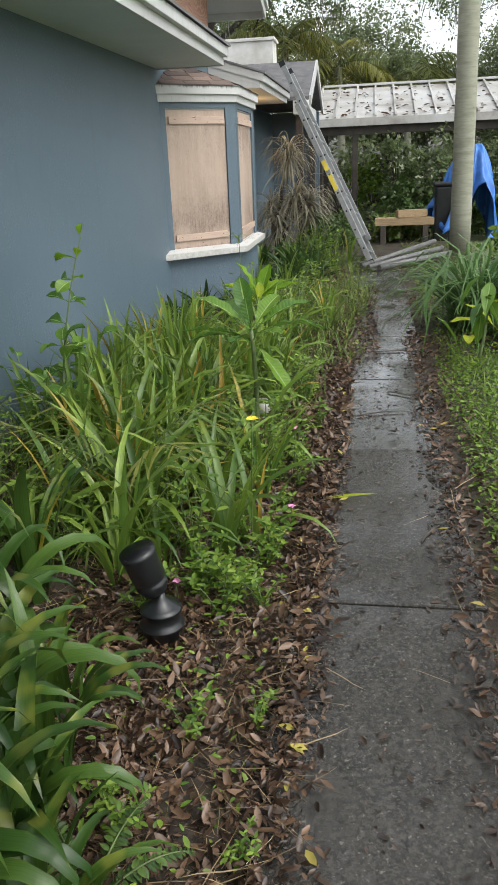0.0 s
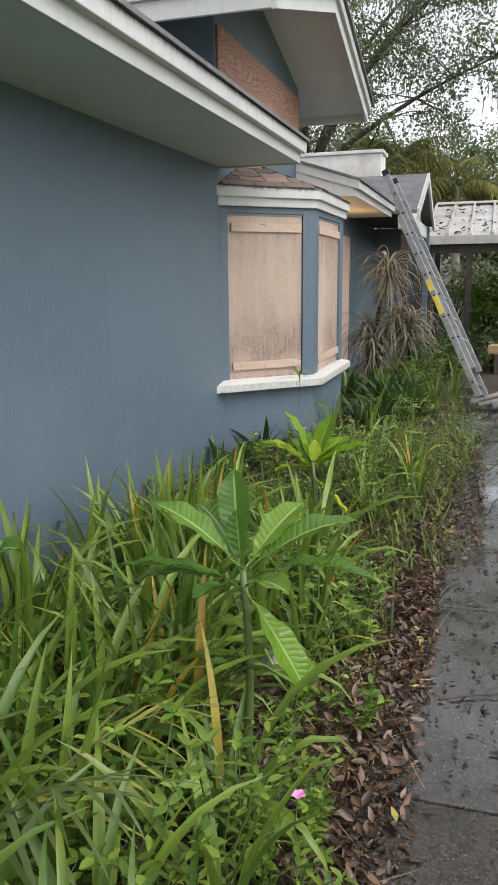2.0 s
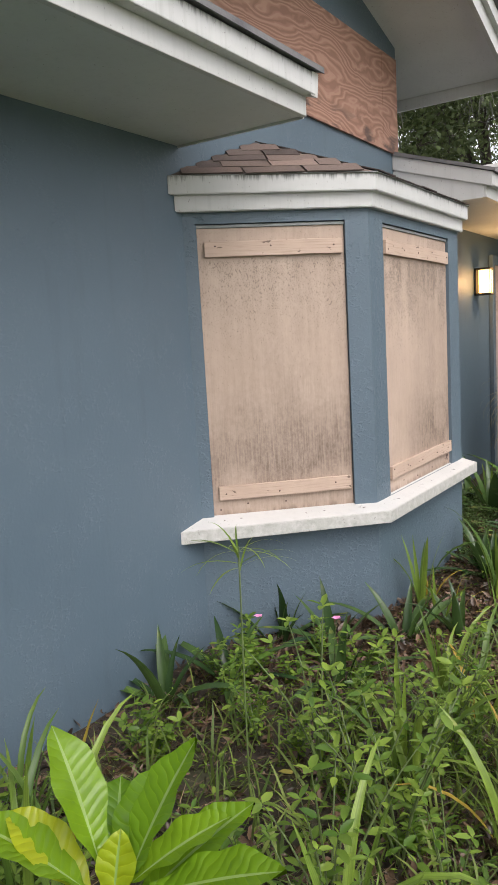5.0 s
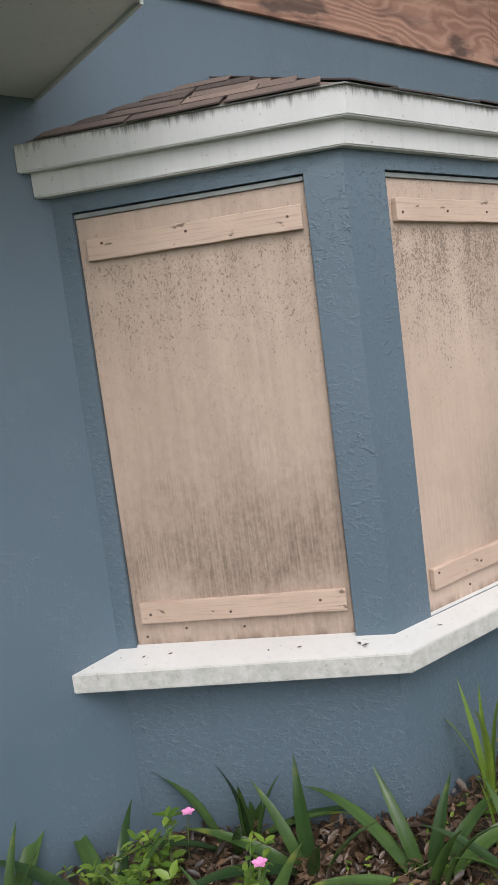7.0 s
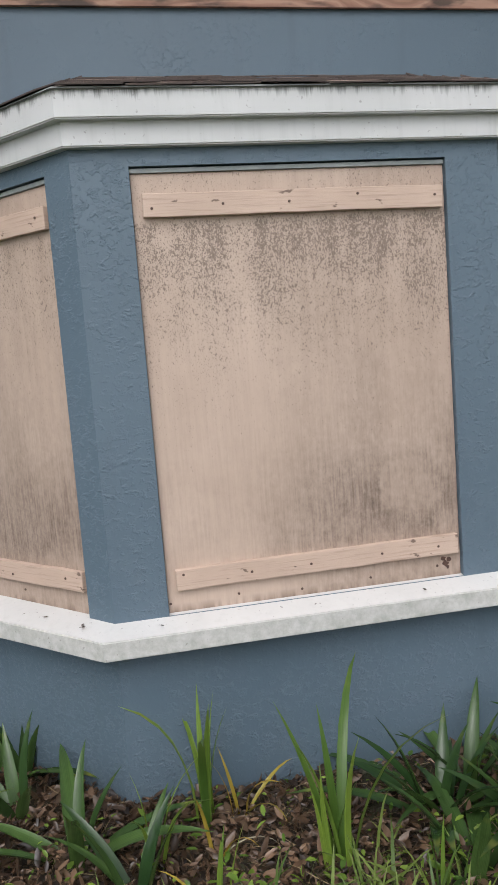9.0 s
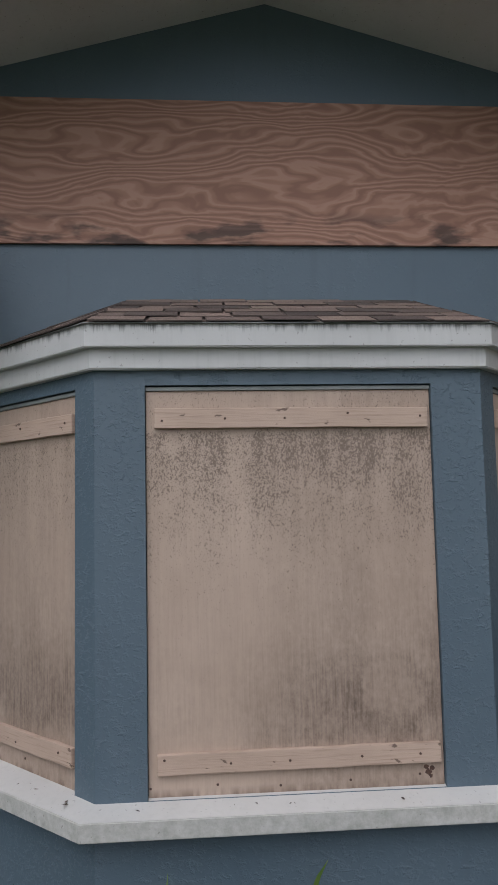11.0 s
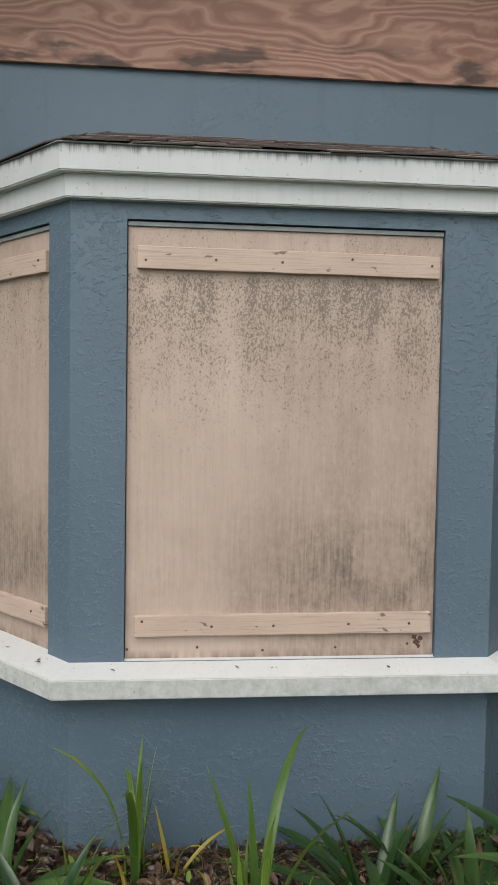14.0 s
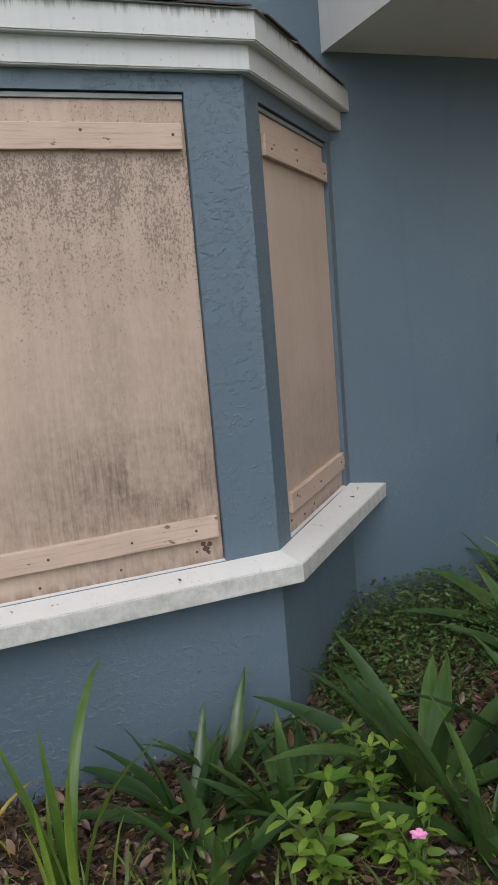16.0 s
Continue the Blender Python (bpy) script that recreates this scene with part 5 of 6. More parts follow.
# two big-leaved shrubs
BROADS = [broad_mesh("leaf", M_BROAD, L, W, a, b) for L, W, a, b in ((0.34, 0.1, 0.55, 0.5), (0.37, 0.106, 0.95, 0.6), (0.37, 0.1, 1.12, 0.5), (0.33, 0.098, 0.75, 0.6))]
BROAD_Y = broad_mesh("leaf", M_BROAD_Y, 0.34, 0.085, 1.6, 0.5)


def big_leaf_shrub(x, y, top, leaves, green, yellow, length, width, label):
    root = tagged(new("broadleaf_shrub", None), label, "shrub", "large-leaved shrubs")
    root.location = (x, y, ground_z(x, y) - 0.02)
    part("stem", tube(bezier((0, 0, 0), (0.03, 0.02, top * 0.5), (0, 0, top)), [0.016, 0.015, 0.014, 0.013, 0.013, 0.012, 0.011], 8), M_STEM, root)
    for i, (heading, rise, droop, size, old) in enumerate(leaves):
        lean = radians(90 - rise) - droop * 0.35
        me = broad_mesh("leaf", yellow if old else green, length * size, width * (0.4 + 0.6 * size), lean, droop, 16, 0.16)
        o = new("leaf", me)
        o.parent = root
        o.matrix_local = pose(0, 0, top - 0.012 * (i % 6) - (0.05 if rise < 0 else 0.0), R.uniform(-14, 14), 0, heading)
        if old:
            o["label"] = "yellowing leaf"


big_leaf_shrub(1.5, -4.93, 0.71, ((167, 32, 0.6, 1.0, 0), (97, 58, 0.4, 0.95, 0), (37, 24, 0.9, 1.15, 0), (2, 10, 1.0, 1.15, 0), (202, 14, 0.5, 1.05, 0), (250, 15, 0.9, 0.62, 0), (-25, -52, 0.25, 1.0, 1), (67, 34, 0.6, 0.9, 0),
                                  (140, 30, 0.8, 1.0, 0), (117, 8, 0.9, 0.95, 0), (185, 2, 0.9, 1.0, 0), (320, 22, 0.9, 0.75, 0), (80, 78, 0.2, 0.5, 0)), M_BROAD, M_BROAD_L, 0.36, 0.105, "young shrub with a whorl of large glossy wavy leaves")
big_leaf_shrub(1.23, -2.76, 0.49, ((172, 59, 0.3, 0.98, 0), (195, 26, 0.3, 0.95, 0), (235, 6, 0.4, 0.8, 0), (120, 80, 0.2, 0.48, 1), (68, 56, 0.3, 1.05, 0), (58, 32, 0.3, 1.0, 0), (50, 28, 0.4, 0.78, 0), (20, 21, 0.3, 1.05, 0),
                                   (2, -46, 0.2, 1.0, 1), (180, 34, 0.3, 0.85, 1), (100, 38, 0.5, 0.9, 0), (130, 32, 0.5, 0.9, 0)), M_BROAD_L, M_BROAD_Y, 0.35, 0.112, "young shrub with bright yellow-green large leaves, one hanging")

# thin sapling by the wall
def sapling(x, y, h):
    root = tagged(new("sapling", None), "thin leafy sapling beside the blue wall", "sapling")
    root.location = (x, y, ground_z(x, y) - 0.02)
    pts = bezier((0, 0, 0), (0.0, 0.06, h * 0.55), (0.12, 0.3, h), 10)
    part("stem", tube(pts, [0.009 - 0.0006 * i for i in range(11)], 6), M_STEM, root)
    blades = [broad_mesh("leaf", M_BROAD, L, W, a, b, 8, 0.22) for L, W, a, b in ((0.19, 0.12, 1.0, 0.9), (0.17, 0.11, 1.3, 1.2), (0.21, 0.13, 0.8, 1.5))]
    young = broad_mesh("leaf", M_BROAD_L, 0.14, 0.08, 0.7, 0.9, 8, 0.2)
    for i in range(20):
        s = 0.3 + 0.7 * i / 19
        p = pts[min(10, int(s * 10))]
        o = new("leaf", young if i > 15 else blades[i % 3])
        o.parent = root
        k = R.uniform(0.55, 1.1)
        o.matrix_local = pose(p.x, p.y, p.z, R.uniform(-35, 35), R.uniform(-40, 40), i * 137.5 + R.uniform(-30, 30)) @ Matrix.Diagonal((k, k, k, 1))
    for q in range(5):
        a = q * 72 + 20
        tip = Vector((0.25 * math.cos(radians(a)), 0.25 * math.sin(radians(a)), R.uniform(0.35, 0.7)))
        twig = bezier((0, 0, 0.02), tip * 0.5 + Vector((0, 0, 0.1)), tip, 6)
        part("branch", tube(twig, [0.005, 0.0045, 0.004, 0.0035, 0.003, 0.0025, 0.002], 5), M_STEM, root)
        for i in range(9):
            p = twig[1 + i % 6]
            o = new("leaf", blades[i % 3])
            o.parent = root
            k = R.uniform(0.5, 0.95)
            o.matrix_local = pose(p.x, p.y, p.z, R.uniform(-35, 35), R.uniform(-40, 30), i * 137.5 + a) @ Matrix.Diagonal((k, k, k, 1))


sapling(0.42, -5.05, 1.2)


# low herbs: stems with pairs of small leaves
def herb_meshes(seed, stems, height, leafsize, material_leaf):
    rr = random.Random(seed)
    bm = bmesh.new()
    P, Y, T, S = [], [], [], []
    for k in range(stems):
        a, lean = rr.uniform(0, 6.28), rr.uniform(0.1, 0.7)
        h = height * rr.uniform(0.6, 1.1)
        tip = (math.cos(a) * h * lean, math.sin(a) * h * lean, h)
        pts = bezier((0, 0, 0), (tip[0] * 0.3, tip[1] * 0.3, h * 0.6), tip, 6)
        tube(pts, [0.004, 0.0035, 0.003, 0.003, 0.0025, 0.002, 0.0015], 5, bm, False)
        for i, p in enumerate(pts[1:]):
            for q in range(2 if i < 5 else 4):
                P.append(p[:])
                Y.append(a + i * 1.57 + q * (3.14 if i < 5 else 1.57))
                T.append(rr.uniform(-0.1, 0.6))
                S.append(leafsize * rr.uniform(0.65, 1.15))
    me = bpy.data.meshes.new("stem")
    bm.to_mesh(me)
    bm.free()
    me.materials.append(M_STEM)
    n = len(P)
    lf = scatter("leaves", LEAF, LEAF_F, frames(np.array(P), np.array(Y), np.array(T), NR.normal(0, 0.3, n), np.array(S)), material_leaf)
    fm = lf.data
    bpy.data.objects.remove(lf)
    return me, fm


PERIWINKLE = [herb_meshes(60 + k, 8, 0.27, 0.062, M_HERB) for k in range(2)]
HERBS = [herb_meshes(k, R.randint(4, 7), R.uniform(0.16, 0.28), R.uniform(0.038, 0.056), M_HERB) for k in range(5)]
TALLHERBS = [herb_meshes(20 + k, 7, 0.46, 0.05, M_HERB) for k in range(2)] + [herb_meshes(25, 7, 0.42, 0.048, M_HERB)]


def herb(x, y, kinds, size, label="small bright green leafy weed in the bed"):
    root = tagged(new("weed", None), label, "weed", "leafy weeds")
    root.matrix_world = pose(x, y, ground_z(x, y) - 0.01, 0, 0, R.uniform(0, 360)) @ Matrix.Diagonal((size, size, size, 1))
    st, lv = R.choice(kinds)
    for nm, me in (("stem", st), ("foliage", lv)):
        o = tagged(new(nm, me), kind="stuff")
        o.parent = root
    return root


for x0, x1, y0, y1, n, k in ((0.2, 1.35, -6.0, -5.0, 22, 0.9), (1.0, 1.78, -6.3, -4.9, 19, 0.95), (1.2, 1.76, -6.6, -6.0, 16, 0.75), (1.5, 1.82, -7.4, -6.6, 5, 0.6), (0.2, 1.75, -5.0, -3.0, 34, 0.9), (1.45, 1.85, -7.6, -6.3, 13, 0.5), (0.3, 1.6, -3.0, -1.0, 30, 0.75), (0.1, 0.6, -3.2, -0.9, 14, 0.8), (1.2, 1.9, -1.0, 0.4, 10, 0.5), (1.2, 1.9, 1.8, 3.0, 6, 0.6), (2.6, 4.2, -6.5, 0.0, 40, 0.5), (1.48, 1.84, -5.7, -3.0, 16, 0.62)):
    for i in range(n):
        x, y = R.uniform(x0, x1), R.uniform(y0, y1)
        if math.hypot(x - 1.46, y + 6.85) > 0.3 and math.hypot(x - 1.42, y + 3.1) > 0.38 and not (-0.95 < y < 2.0 and x < 0.85):
            herb(x, y, HERBS, k * R.uniform(0.8, 1.3))
for x0, x1, y0, y1, n in ((0.9, 1.6, -6.3, -4.9, 12), (1.1, 1.75, -4.4, -2.5, 12), (1.2, 1.8, -2.4, -1.2, 7), (1.0, 1.7, 2.0, 3.0, 5), (0.9, 1.7, -2.0, -0.8, 4), (0.9, 1.7, 2.2, 3.6, 7), (0.1, 0.5, -6.5, -4.5, 8)):
    for i in range(n):
        x, y = R.uniform(x0, x1), R.uniform(y0, y1)
        if math.hypot(x - 1.42, y + 3.1) < 0.5:
            continue
        herb(x, y, TALLHERBS if y1 < -4 else TALLHERBS[:2], R.uniform(0.8, 1.2), "tall leafy weed among the strap leaves")


def flower(x, y, z, mat, size, label):
    root = tagged(new("flower", None), label, "flower", "small flowers")
    root.location = (x, y, ground_z(x, y) - 0.01)
    part("stalk", tube(bezier((0, 0, 0), (0.01, 0, z * 0.6), (0.02, 0.01, z)), 0.0022, 5), M_STEM, root)
    lf = broad_mesh("petal", mat, size, size * 0.75, 1.0, 0.5, 4, 0.05, False)
    for i in range(5):
        o = new("petal", lf)
        o.parent = root
        o.matrix_local = pose(0.02, 0.01, z, 0, 0, i * 72 + R.uniform(-8, 8))


flower(1.66, -6.15, 0.62, M_PETAL_Y, 0.028, "yellow flower on a thin green stalk")
for x, y, z in ((1.75, -5.35, 0.3), (1.78, -5.93, 0.15), (1.41, -6.49, 0.1)):
    flower(x, y, z, M_PETAL_P, 0.022, "tiny pink flower among weeds")
for x, y, k in ((0.30, -0.86, 0.75), (0.62, -0.80, 0.7), (0.86, -0.86, 0.85), (1.36, 1.0, 1.0), (1.30, 1.14, 0.9), (1.44, 1.2, 0.8), (1.11, 1.22, 0.8), (1.55, 1.5, 0.7)):
    herb(x, y, PERIWINKLE, k, "periwinkle with bright green oval leaves")
for x, y, z in ((0.27, -0.78, 0.2), (0.72, -0.84, 0.26), (1.46, 1.16, 0.2)):
    flower(x, y, z, M_PETAL_P, 0.024, "small pink five-petalled periwinkle flower")

# pinnate fronds: a fern at the foot of the lilies and a palm seedling
def pinnate(name, x, y, fronds, length, leaflet, wide, mat, label, category, seed):
    rr = random.Random(seed)
    root = tagged(new(name, None), label, category)
    root.location = (x, y, ground_z(x, y) - 0.01)
    for k in range(fronds):
        a = math.tau * k / fronds + rr.uniform(-0.3, 0.3)
        up = rr.uniform(0.5, 1.1) if name == "fern" else rr.uniform(1.1, 1.45)
        p, mids = Vector((0, 0, 0)), []
        for i in range(15):
            mids.append(p.copy())
            ang = up - 1.5 * (i / 14) ** 1.4
            p = p + Vector((math.cos(a) * math.cos(ang), math.sin(a) * math.cos(ang), math.sin(ang))) * (length / 14)
        stalk = part("frond", tube(mids, [0.004 - 0.0002 * i for i in range(15)], 5, None, False), M_STEM, root)
        P, Y, T, S = [], [], [], []
        for i in range(3, 28, 1 if name == "fern" else 2):
            for sd in (-1, 1):
                P.append(mids[i // 2].lerp(mids[min(14, i // 2 + 1)], (i % 2) / 2)[:])
                Y.append(a + sd * wide * rr.uniform(0.7, 1.2))
                T.append(rr.uniform(-0.45, 0.15))
                S.append(leaflet * (0.3 + 0.7 * math.sin(math.pi * min(1.0, i / 30 + 0.12))))
        n = len(P)
        tagged(scatter("foliage", LEAF if name == "fern" else BLADE, LEAF_F if name == "fern" else BLADE_F, frames(np.array(P), np.array(Y), np.array(T), NR.normal(0, 0.2, n), np.array(S)), mat, stalk), kind="stuff")


pinnate("fern", 1.52, -7.72, 9, 0.3, 0.036, 1.25, M_CREEPER, "small green fern under the lily leaves", "fern", 31)
pinnate("fern", 1.3, -8.05, 8, 0.3, 0.036, 1.25, M_CREEPER, "small green fern under the lily leaves", "fern", 32)
pinnate("palm_seedling", 1.0, -5.75, 7, 0.95, 0.3, 0.7, M_FROND, "young feather palm with yellowing narrow leaflets", "palm", 33)
for x, y, turn, ln in ((2.2, -4.3, 20, 0.3), (2.35, -3.9, -35, 0.22), (2.05, -3.3, 70, 0.26), (2.3, -2.7, 5, 0.3), (1.98, -4.6, 110, 0.34), (2.4, -5.9, 60, 0.2), (2.1, -1.9, -20, 0.28), (2.42, -2.3, 95, 0.24)):
    bm = tube(bezier((-ln / 2, 0, 0), (0, ln * 0.12, 0.004), (ln / 2, 0, 0), 5), [0.005, 0.0045, 0.0045, 0.004, 0.003, 0.002], 6)
    tube([(0.02, 0.015, 0), (0.06, 0.05, 0.004), (0.09, 0.06, 0)], [0.003, 0.0025, 0.0015], 5, bm)
    bm.transform(pose(x, y, 0.008, 0, 0, turn))
    tagged(obj("twig", bm, M_BARK), "thin dark wet twig fallen on the path", "twig", "twigs on the path")

# arching grass clump and yellowing plant beyond the path
GB = [(0, 0.006, 0), (0, -0.006, 0), (0.10, 0.007, 0.25), (0.10, -0.007, 0.25), (0.3, 0.007, 0.42), (0.3, -0.007, 0.42), (0.55, 0.006, 0.40), (0.55, -0.006, 0.40), (0.76, 0.004, 0.22), (0.76, -0.004, 0.22), (0.86, 0, 0.04)]
GB_F = [(0, 1, 3), (0, 3, 2), (2, 3, 5), (2, 5, 4), (4, 5, 7), (4, 7, 6), (6, 7, 9), (6, 9, 8), (8, 9, 10)]
LONG = [strap_mesh("blade", M_ARCH, L, 0.022, a, b, 10, 0.3, 0.3) for L, a, b in ((0.85, 0.15, 1.7), (1.0, 0.1, 2.1), (0.9, 0.4, 1.7), (0.75, 0.6, 1.3))]
for x, y, n, k in ((3.08, -1.75, 120, 1.25), (3.75, -0.7, 100, 1.0), (3.55, -2.1, 80, 1.0)):
    root = clump("grass_clump", LONG, x, y, 170, "dense clump of long arching green grass beside the path", "grass", "arching grass clumps", 0.14, (0.75 * k, 1.1 * k), tilt=10)
    for o in root.children:
        o.name = "blade"
    pos = np.stack([NR.normal(0, 0.1, n), NR.normal(0, 0.1, n), np.full(n, -0.02)], 1)
    tagged(scatter("undergrowth", GB, GB_F, frames(pos, NR.uniform(0, 6.28, n), NR.normal(0.1, 0.28, n), NR.normal(0, 0.2, n), NR.uniform(0.6, 1.2, n) * k), M_ARCH, root), kind="stuff")
ginger = tagged(new("yellowing_plant", None), "drooping broad-leaved plant turning yellow beside the path", "plant")
ginger.location = (2.95, -3.0, -0.01)
for i in range(14):
    o = new("leaf", BROADS[i % 4] if i % 3 else BROAD_Y)
    o.parent = ginger
    o.matrix_local = pose(R.uniform(-0.15, 0.2), R.uniform(-0.25, 0.25), R.uniform(0.05, 0.4), R.uniform(-10, 10), R.uniform(-50, -15), R.uniform(0, 360))
part("stem", tube(bezier((0, 0, 0), (0.05, 0, 0.2), (0.05, 0.05, 0.45)), 0.012, 6), M_STEM, ginger)


# dead-skirted plants by the porch wall
def dry_plant(x, y, heads):
    root = tagged(new("dracaena", None), "ragged dracaena with drooping dry brown leaves", "plant", "dry dracaenas")
    root.location = (x, y, -0.02)
    for hx, hy, hz, n, k in heads:
        part("trunk", tube(bezier((0, 0, 0), (hx * 0.3, hy * 0.3, hz * 0.6), (hx, hy, hz)), 0.03, 8), M_BARK, root)
        for i in range(n):
            o = new("leaf", R.choice(DRIES))
            o.parent = root
            q = k * R.uniform(0.7, 1.15)
            o.matrix_local = pose(hx, hy, hz - R.uniform(0, 0.3), R.uniform(-12, 12), R.uniform(-25, 15), R.uniform(0, 360)) @ Matrix.Diagonal((q, q, q, 1))


dry_plant(0.62, 3.7, ((0.22, 0.0, 1.70, 190, 1.1), (0.32, 0.05, 1.02, 210, 1.15), (-0.08, 0.0, 0.92, 130, 1.0), (0.55, -0.1, 0.98, 150, 1.05), (0.05, -0.25, 0.75, 130, 1.0)))

# ---- stuff on the ground ----
def drop(n, regions, test=None):
    """Points spread over (x0, x1, y0, y1, weight) patches of the ground."""
    w = np.array([r[4] for r in regions], float)
    idx = NR.choice(len(regions), n, p=w / w.sum())
    r = np.array([q[:4] for q in regions])[idx]
    p = np.stack([NR.uniform(r[:, 0], r[:, 1]), NR.uniform(r[:, 2], r[:, 3])], 1)
    inside = (p[:, 0] < 0.01) | ((p[:, 0] < 0.67) & (p[:, 1] > BC - 1.3 + 0.94 * p[:, 0]) & (p[:, 1] < BC + 1.3 - 0.94 * p[:, 0]))
    p = p[~inside]
    if test is not None:
        p = p[test(p)]
    z = np.array([max(ground_z(a, b), 0.004 if PX0 < a < PX1 and b < 3.7 else -1) for a, b in p])
    return np.column_stack([p, z])


# brown leaves: thick along the path edges, thin on the path
p = drop(92000, [(1.0, 1.6, -8.6, -6.3, 4), (1.25, 1.95, -8.6, -4.0, 7), (1.45, 2.0, -4.3, -1.5, 3.5), (1.8, 2.02, -8.6, -3.0, 0.9), (0.1, 1.5, -8.0, -2.0, 4), (2.45, 2.75, -8.6, -2.0, 1.6), (0.3, 2.2, -3.0, 0.5, 4.5), (0.6, 1.8, -0.9, 2.4, 9), (0.0, 0.5, -3.5, -0.8, 1.2), (0.1, 0.75, -1.1, 0.0, 1.8), (0.1, 0.75, 1.1, 2.2, 1.2), (2.5, 4.0, -2.5, 3.0, 1.5)])
p[:, 2] += NR.uniform(0.006, 0.032, len(p))
n = len(p)
tagged(scatter("leaf_litter", DRYLEAF, LEAF_F, frames(p, NR.uniform(0, 6.28, n), NR.normal(0.05, 0.4, n), NR.normal(0, 0.8, n), 0.013 + 0.05 * NR.random(n) ** 2.4), M_LITTER),
       "wet brown fallen leaves covering the soil", "leaves", kind="stuff")
p = drop(5200, [(PX0, PX0 + 0.16, -8.6, -2.5, 4), (PX1 - 0.16, PX1, -8.6, -2.5, 3.5), (PX0, PX1, -8.6, -5, 1.2), (PX0, PX1, -5.0, 3.2, 6)])
p[:, 2] += NR.uniform(-0.002, 0.003, len(p))
n = len(p)
tagged(scatter("path_leaves", DRYLEAF, LEAF_F, frames(p, NR.uniform(0, 6.28, n), NR.normal(0.0, 0.1, n), NR.normal(0, 0.35, n), 0.008 + 0.035 * NR.random(n) ** 1.7), M_DEBRIS),
       "scattered wet leaves and debris on the path", "leaves", kind="stuff")
# a few yellow leaves on the brown, and crumbs on the sill
p = drop(150, [(1.3, 2.0, -8.4, -3.0, 3), (2.4, 2.9, -8.0, -2.0, 1), (0.8, 2.0, -3.0, 1.0, 2)])
p[:, 2] += 0.022
n = len(p)
tagged(scatter("yellow_leaves", DRYLEAF, LEAF_F, frames(p, NR.uniform(0, 6.28, n), NR.normal(0.05, 0.15, n), NR.normal(0, 0.3, n), NR.uniform(0.03, 0.065, n)), M_FALLEN),
       "scattered yellow fallen leaves", "leaves", kind="stuff")
sp = []
for (ax, ay), (bx, by) in zip(offset_plan(0.05), offset_plan(0.05)[1:]):
    for k in range(7):
        t = R.uniform(0.04, 0.96)
        sp.append((ax + (bx - ax) * t, ay + (by - ay) * t, 0.642 - 0.004))
n = len(sp)
tagged(scatter("sill_debris", DRYLEAF, LEAF_F, frames(np.array(sp), NR.uniform(0, 6.28, n), np.full(n, -0.1), NR.normal(0, 0.2, n), NR.uniform(0.008, 0.028, n)), M_DEBRIS),
       "dark leaf crumbs lying on the white sill", "debris", kind="stuff")
# dead stalks, straw and twigs
TWIG = [(0, 0.008, 0), (0, -0.008, 0), (0.35, 0.014, 0.012), (0.35, -0.004, 0.012), (0.7, -0.006, 0.014), (0.7, -0.020, 0.014), (1, 0.008, 0.0)]
p = drop(6500, [(1.0, 1.95, -8.4, -4.0, 7), (0.1, 1.5, -7.5, -3.0, 3), (0.2, 2.1, -3.2, 0.5, 4), (0.7, 1.9, -0.9, 2.4, 3), (2.5, 2.9, -8.0, 0.0, 1.5), (PX0, PX1, -8.5, -3.5, 0.04), (PX0, PX1, -3.5, 3.0, 0.25)])
p[:, 2] += NR.uniform(0.004, 0.03, len(p))
n = len(p)
tagged(scatter("dead_stalks", TWIG, BLADE_F, frames(p, NR.uniform(0, 6.28, n), NR.normal(0.05, 0.15, n), NR.normal(0, 0.5, n), NR.uniform(0.04, 0.19, n)), M_STRAW),
       "thin dead stalks and straw on the soil", "debris", kind="stuff")
# weeds and blades
p = drop(62000, [(2.62, 3.1, -8.6, -3.0, 5), (2.75, 3.9, -9.6, -2.6, 8), (3.2, 5.0, -9.6, -2.0, 5), (0.1, 1.3, -6.3, -3.0, 3), (1.2, 1.75, -5.2, -3.0, 0.8), (0.1, 1.6, -3.2, -0.9, 1.3), (1.5, 2.1, -3.2, 0.2, 0.4), (2.68, 4.0, -7.0, 1.0, 9), (4.0, 6.0, -6, 3, 3), (1.1, 2.2, -0.8, 3.0, 1.5), (2.6, 4.5, 0.0, 5.0, 2), (1.0, 1.85, -8.4, -6.2, 0.45), (0.7, 1.9, -0.9, 1.6, 0.9)])
p[:, 2] += NR.uniform(0.005, 0.07, len(p))
n = len(p)
tagged(scatter("ground_cover", LEAF, LEAF_F, frames(p, NR.uniform(0, 6.28, n), NR.uniform(-0.2, 0.7, n), NR.normal(0, 0.4, n), 0.013 + 0.03 * NR.random(n) ** 1.8), M_HERB),
       "low carpet of small green weeds", "weeds", kind="stuff")
p = drop(8500, [(0.1, 1.4, -6.3, -3.0, 4), (0.2, 2.0, -3.2, -1.1, 3), (1.2, 2.1, -1.2, 0.6, 1.2), (2.7, 5.0, -6.0, 5.0, 4), (1.1, 1.9, 0.4, 4.0, 1.0), (1.4, 1.85, -4.5, -1.0, 0.6)])
n = len(p)
tagged(scatter("grass", BLADE, BLADE_F, frames(p, NR.uniform(0, 6.28, n), NR.uniform(0.4, 1.45, n), NR.normal(0, 0.4, n), NR.uniform(0.07, 0.22, n)), M_GRASS),
       "thin straggling grass and weed blades", "grass", kind="stuff")
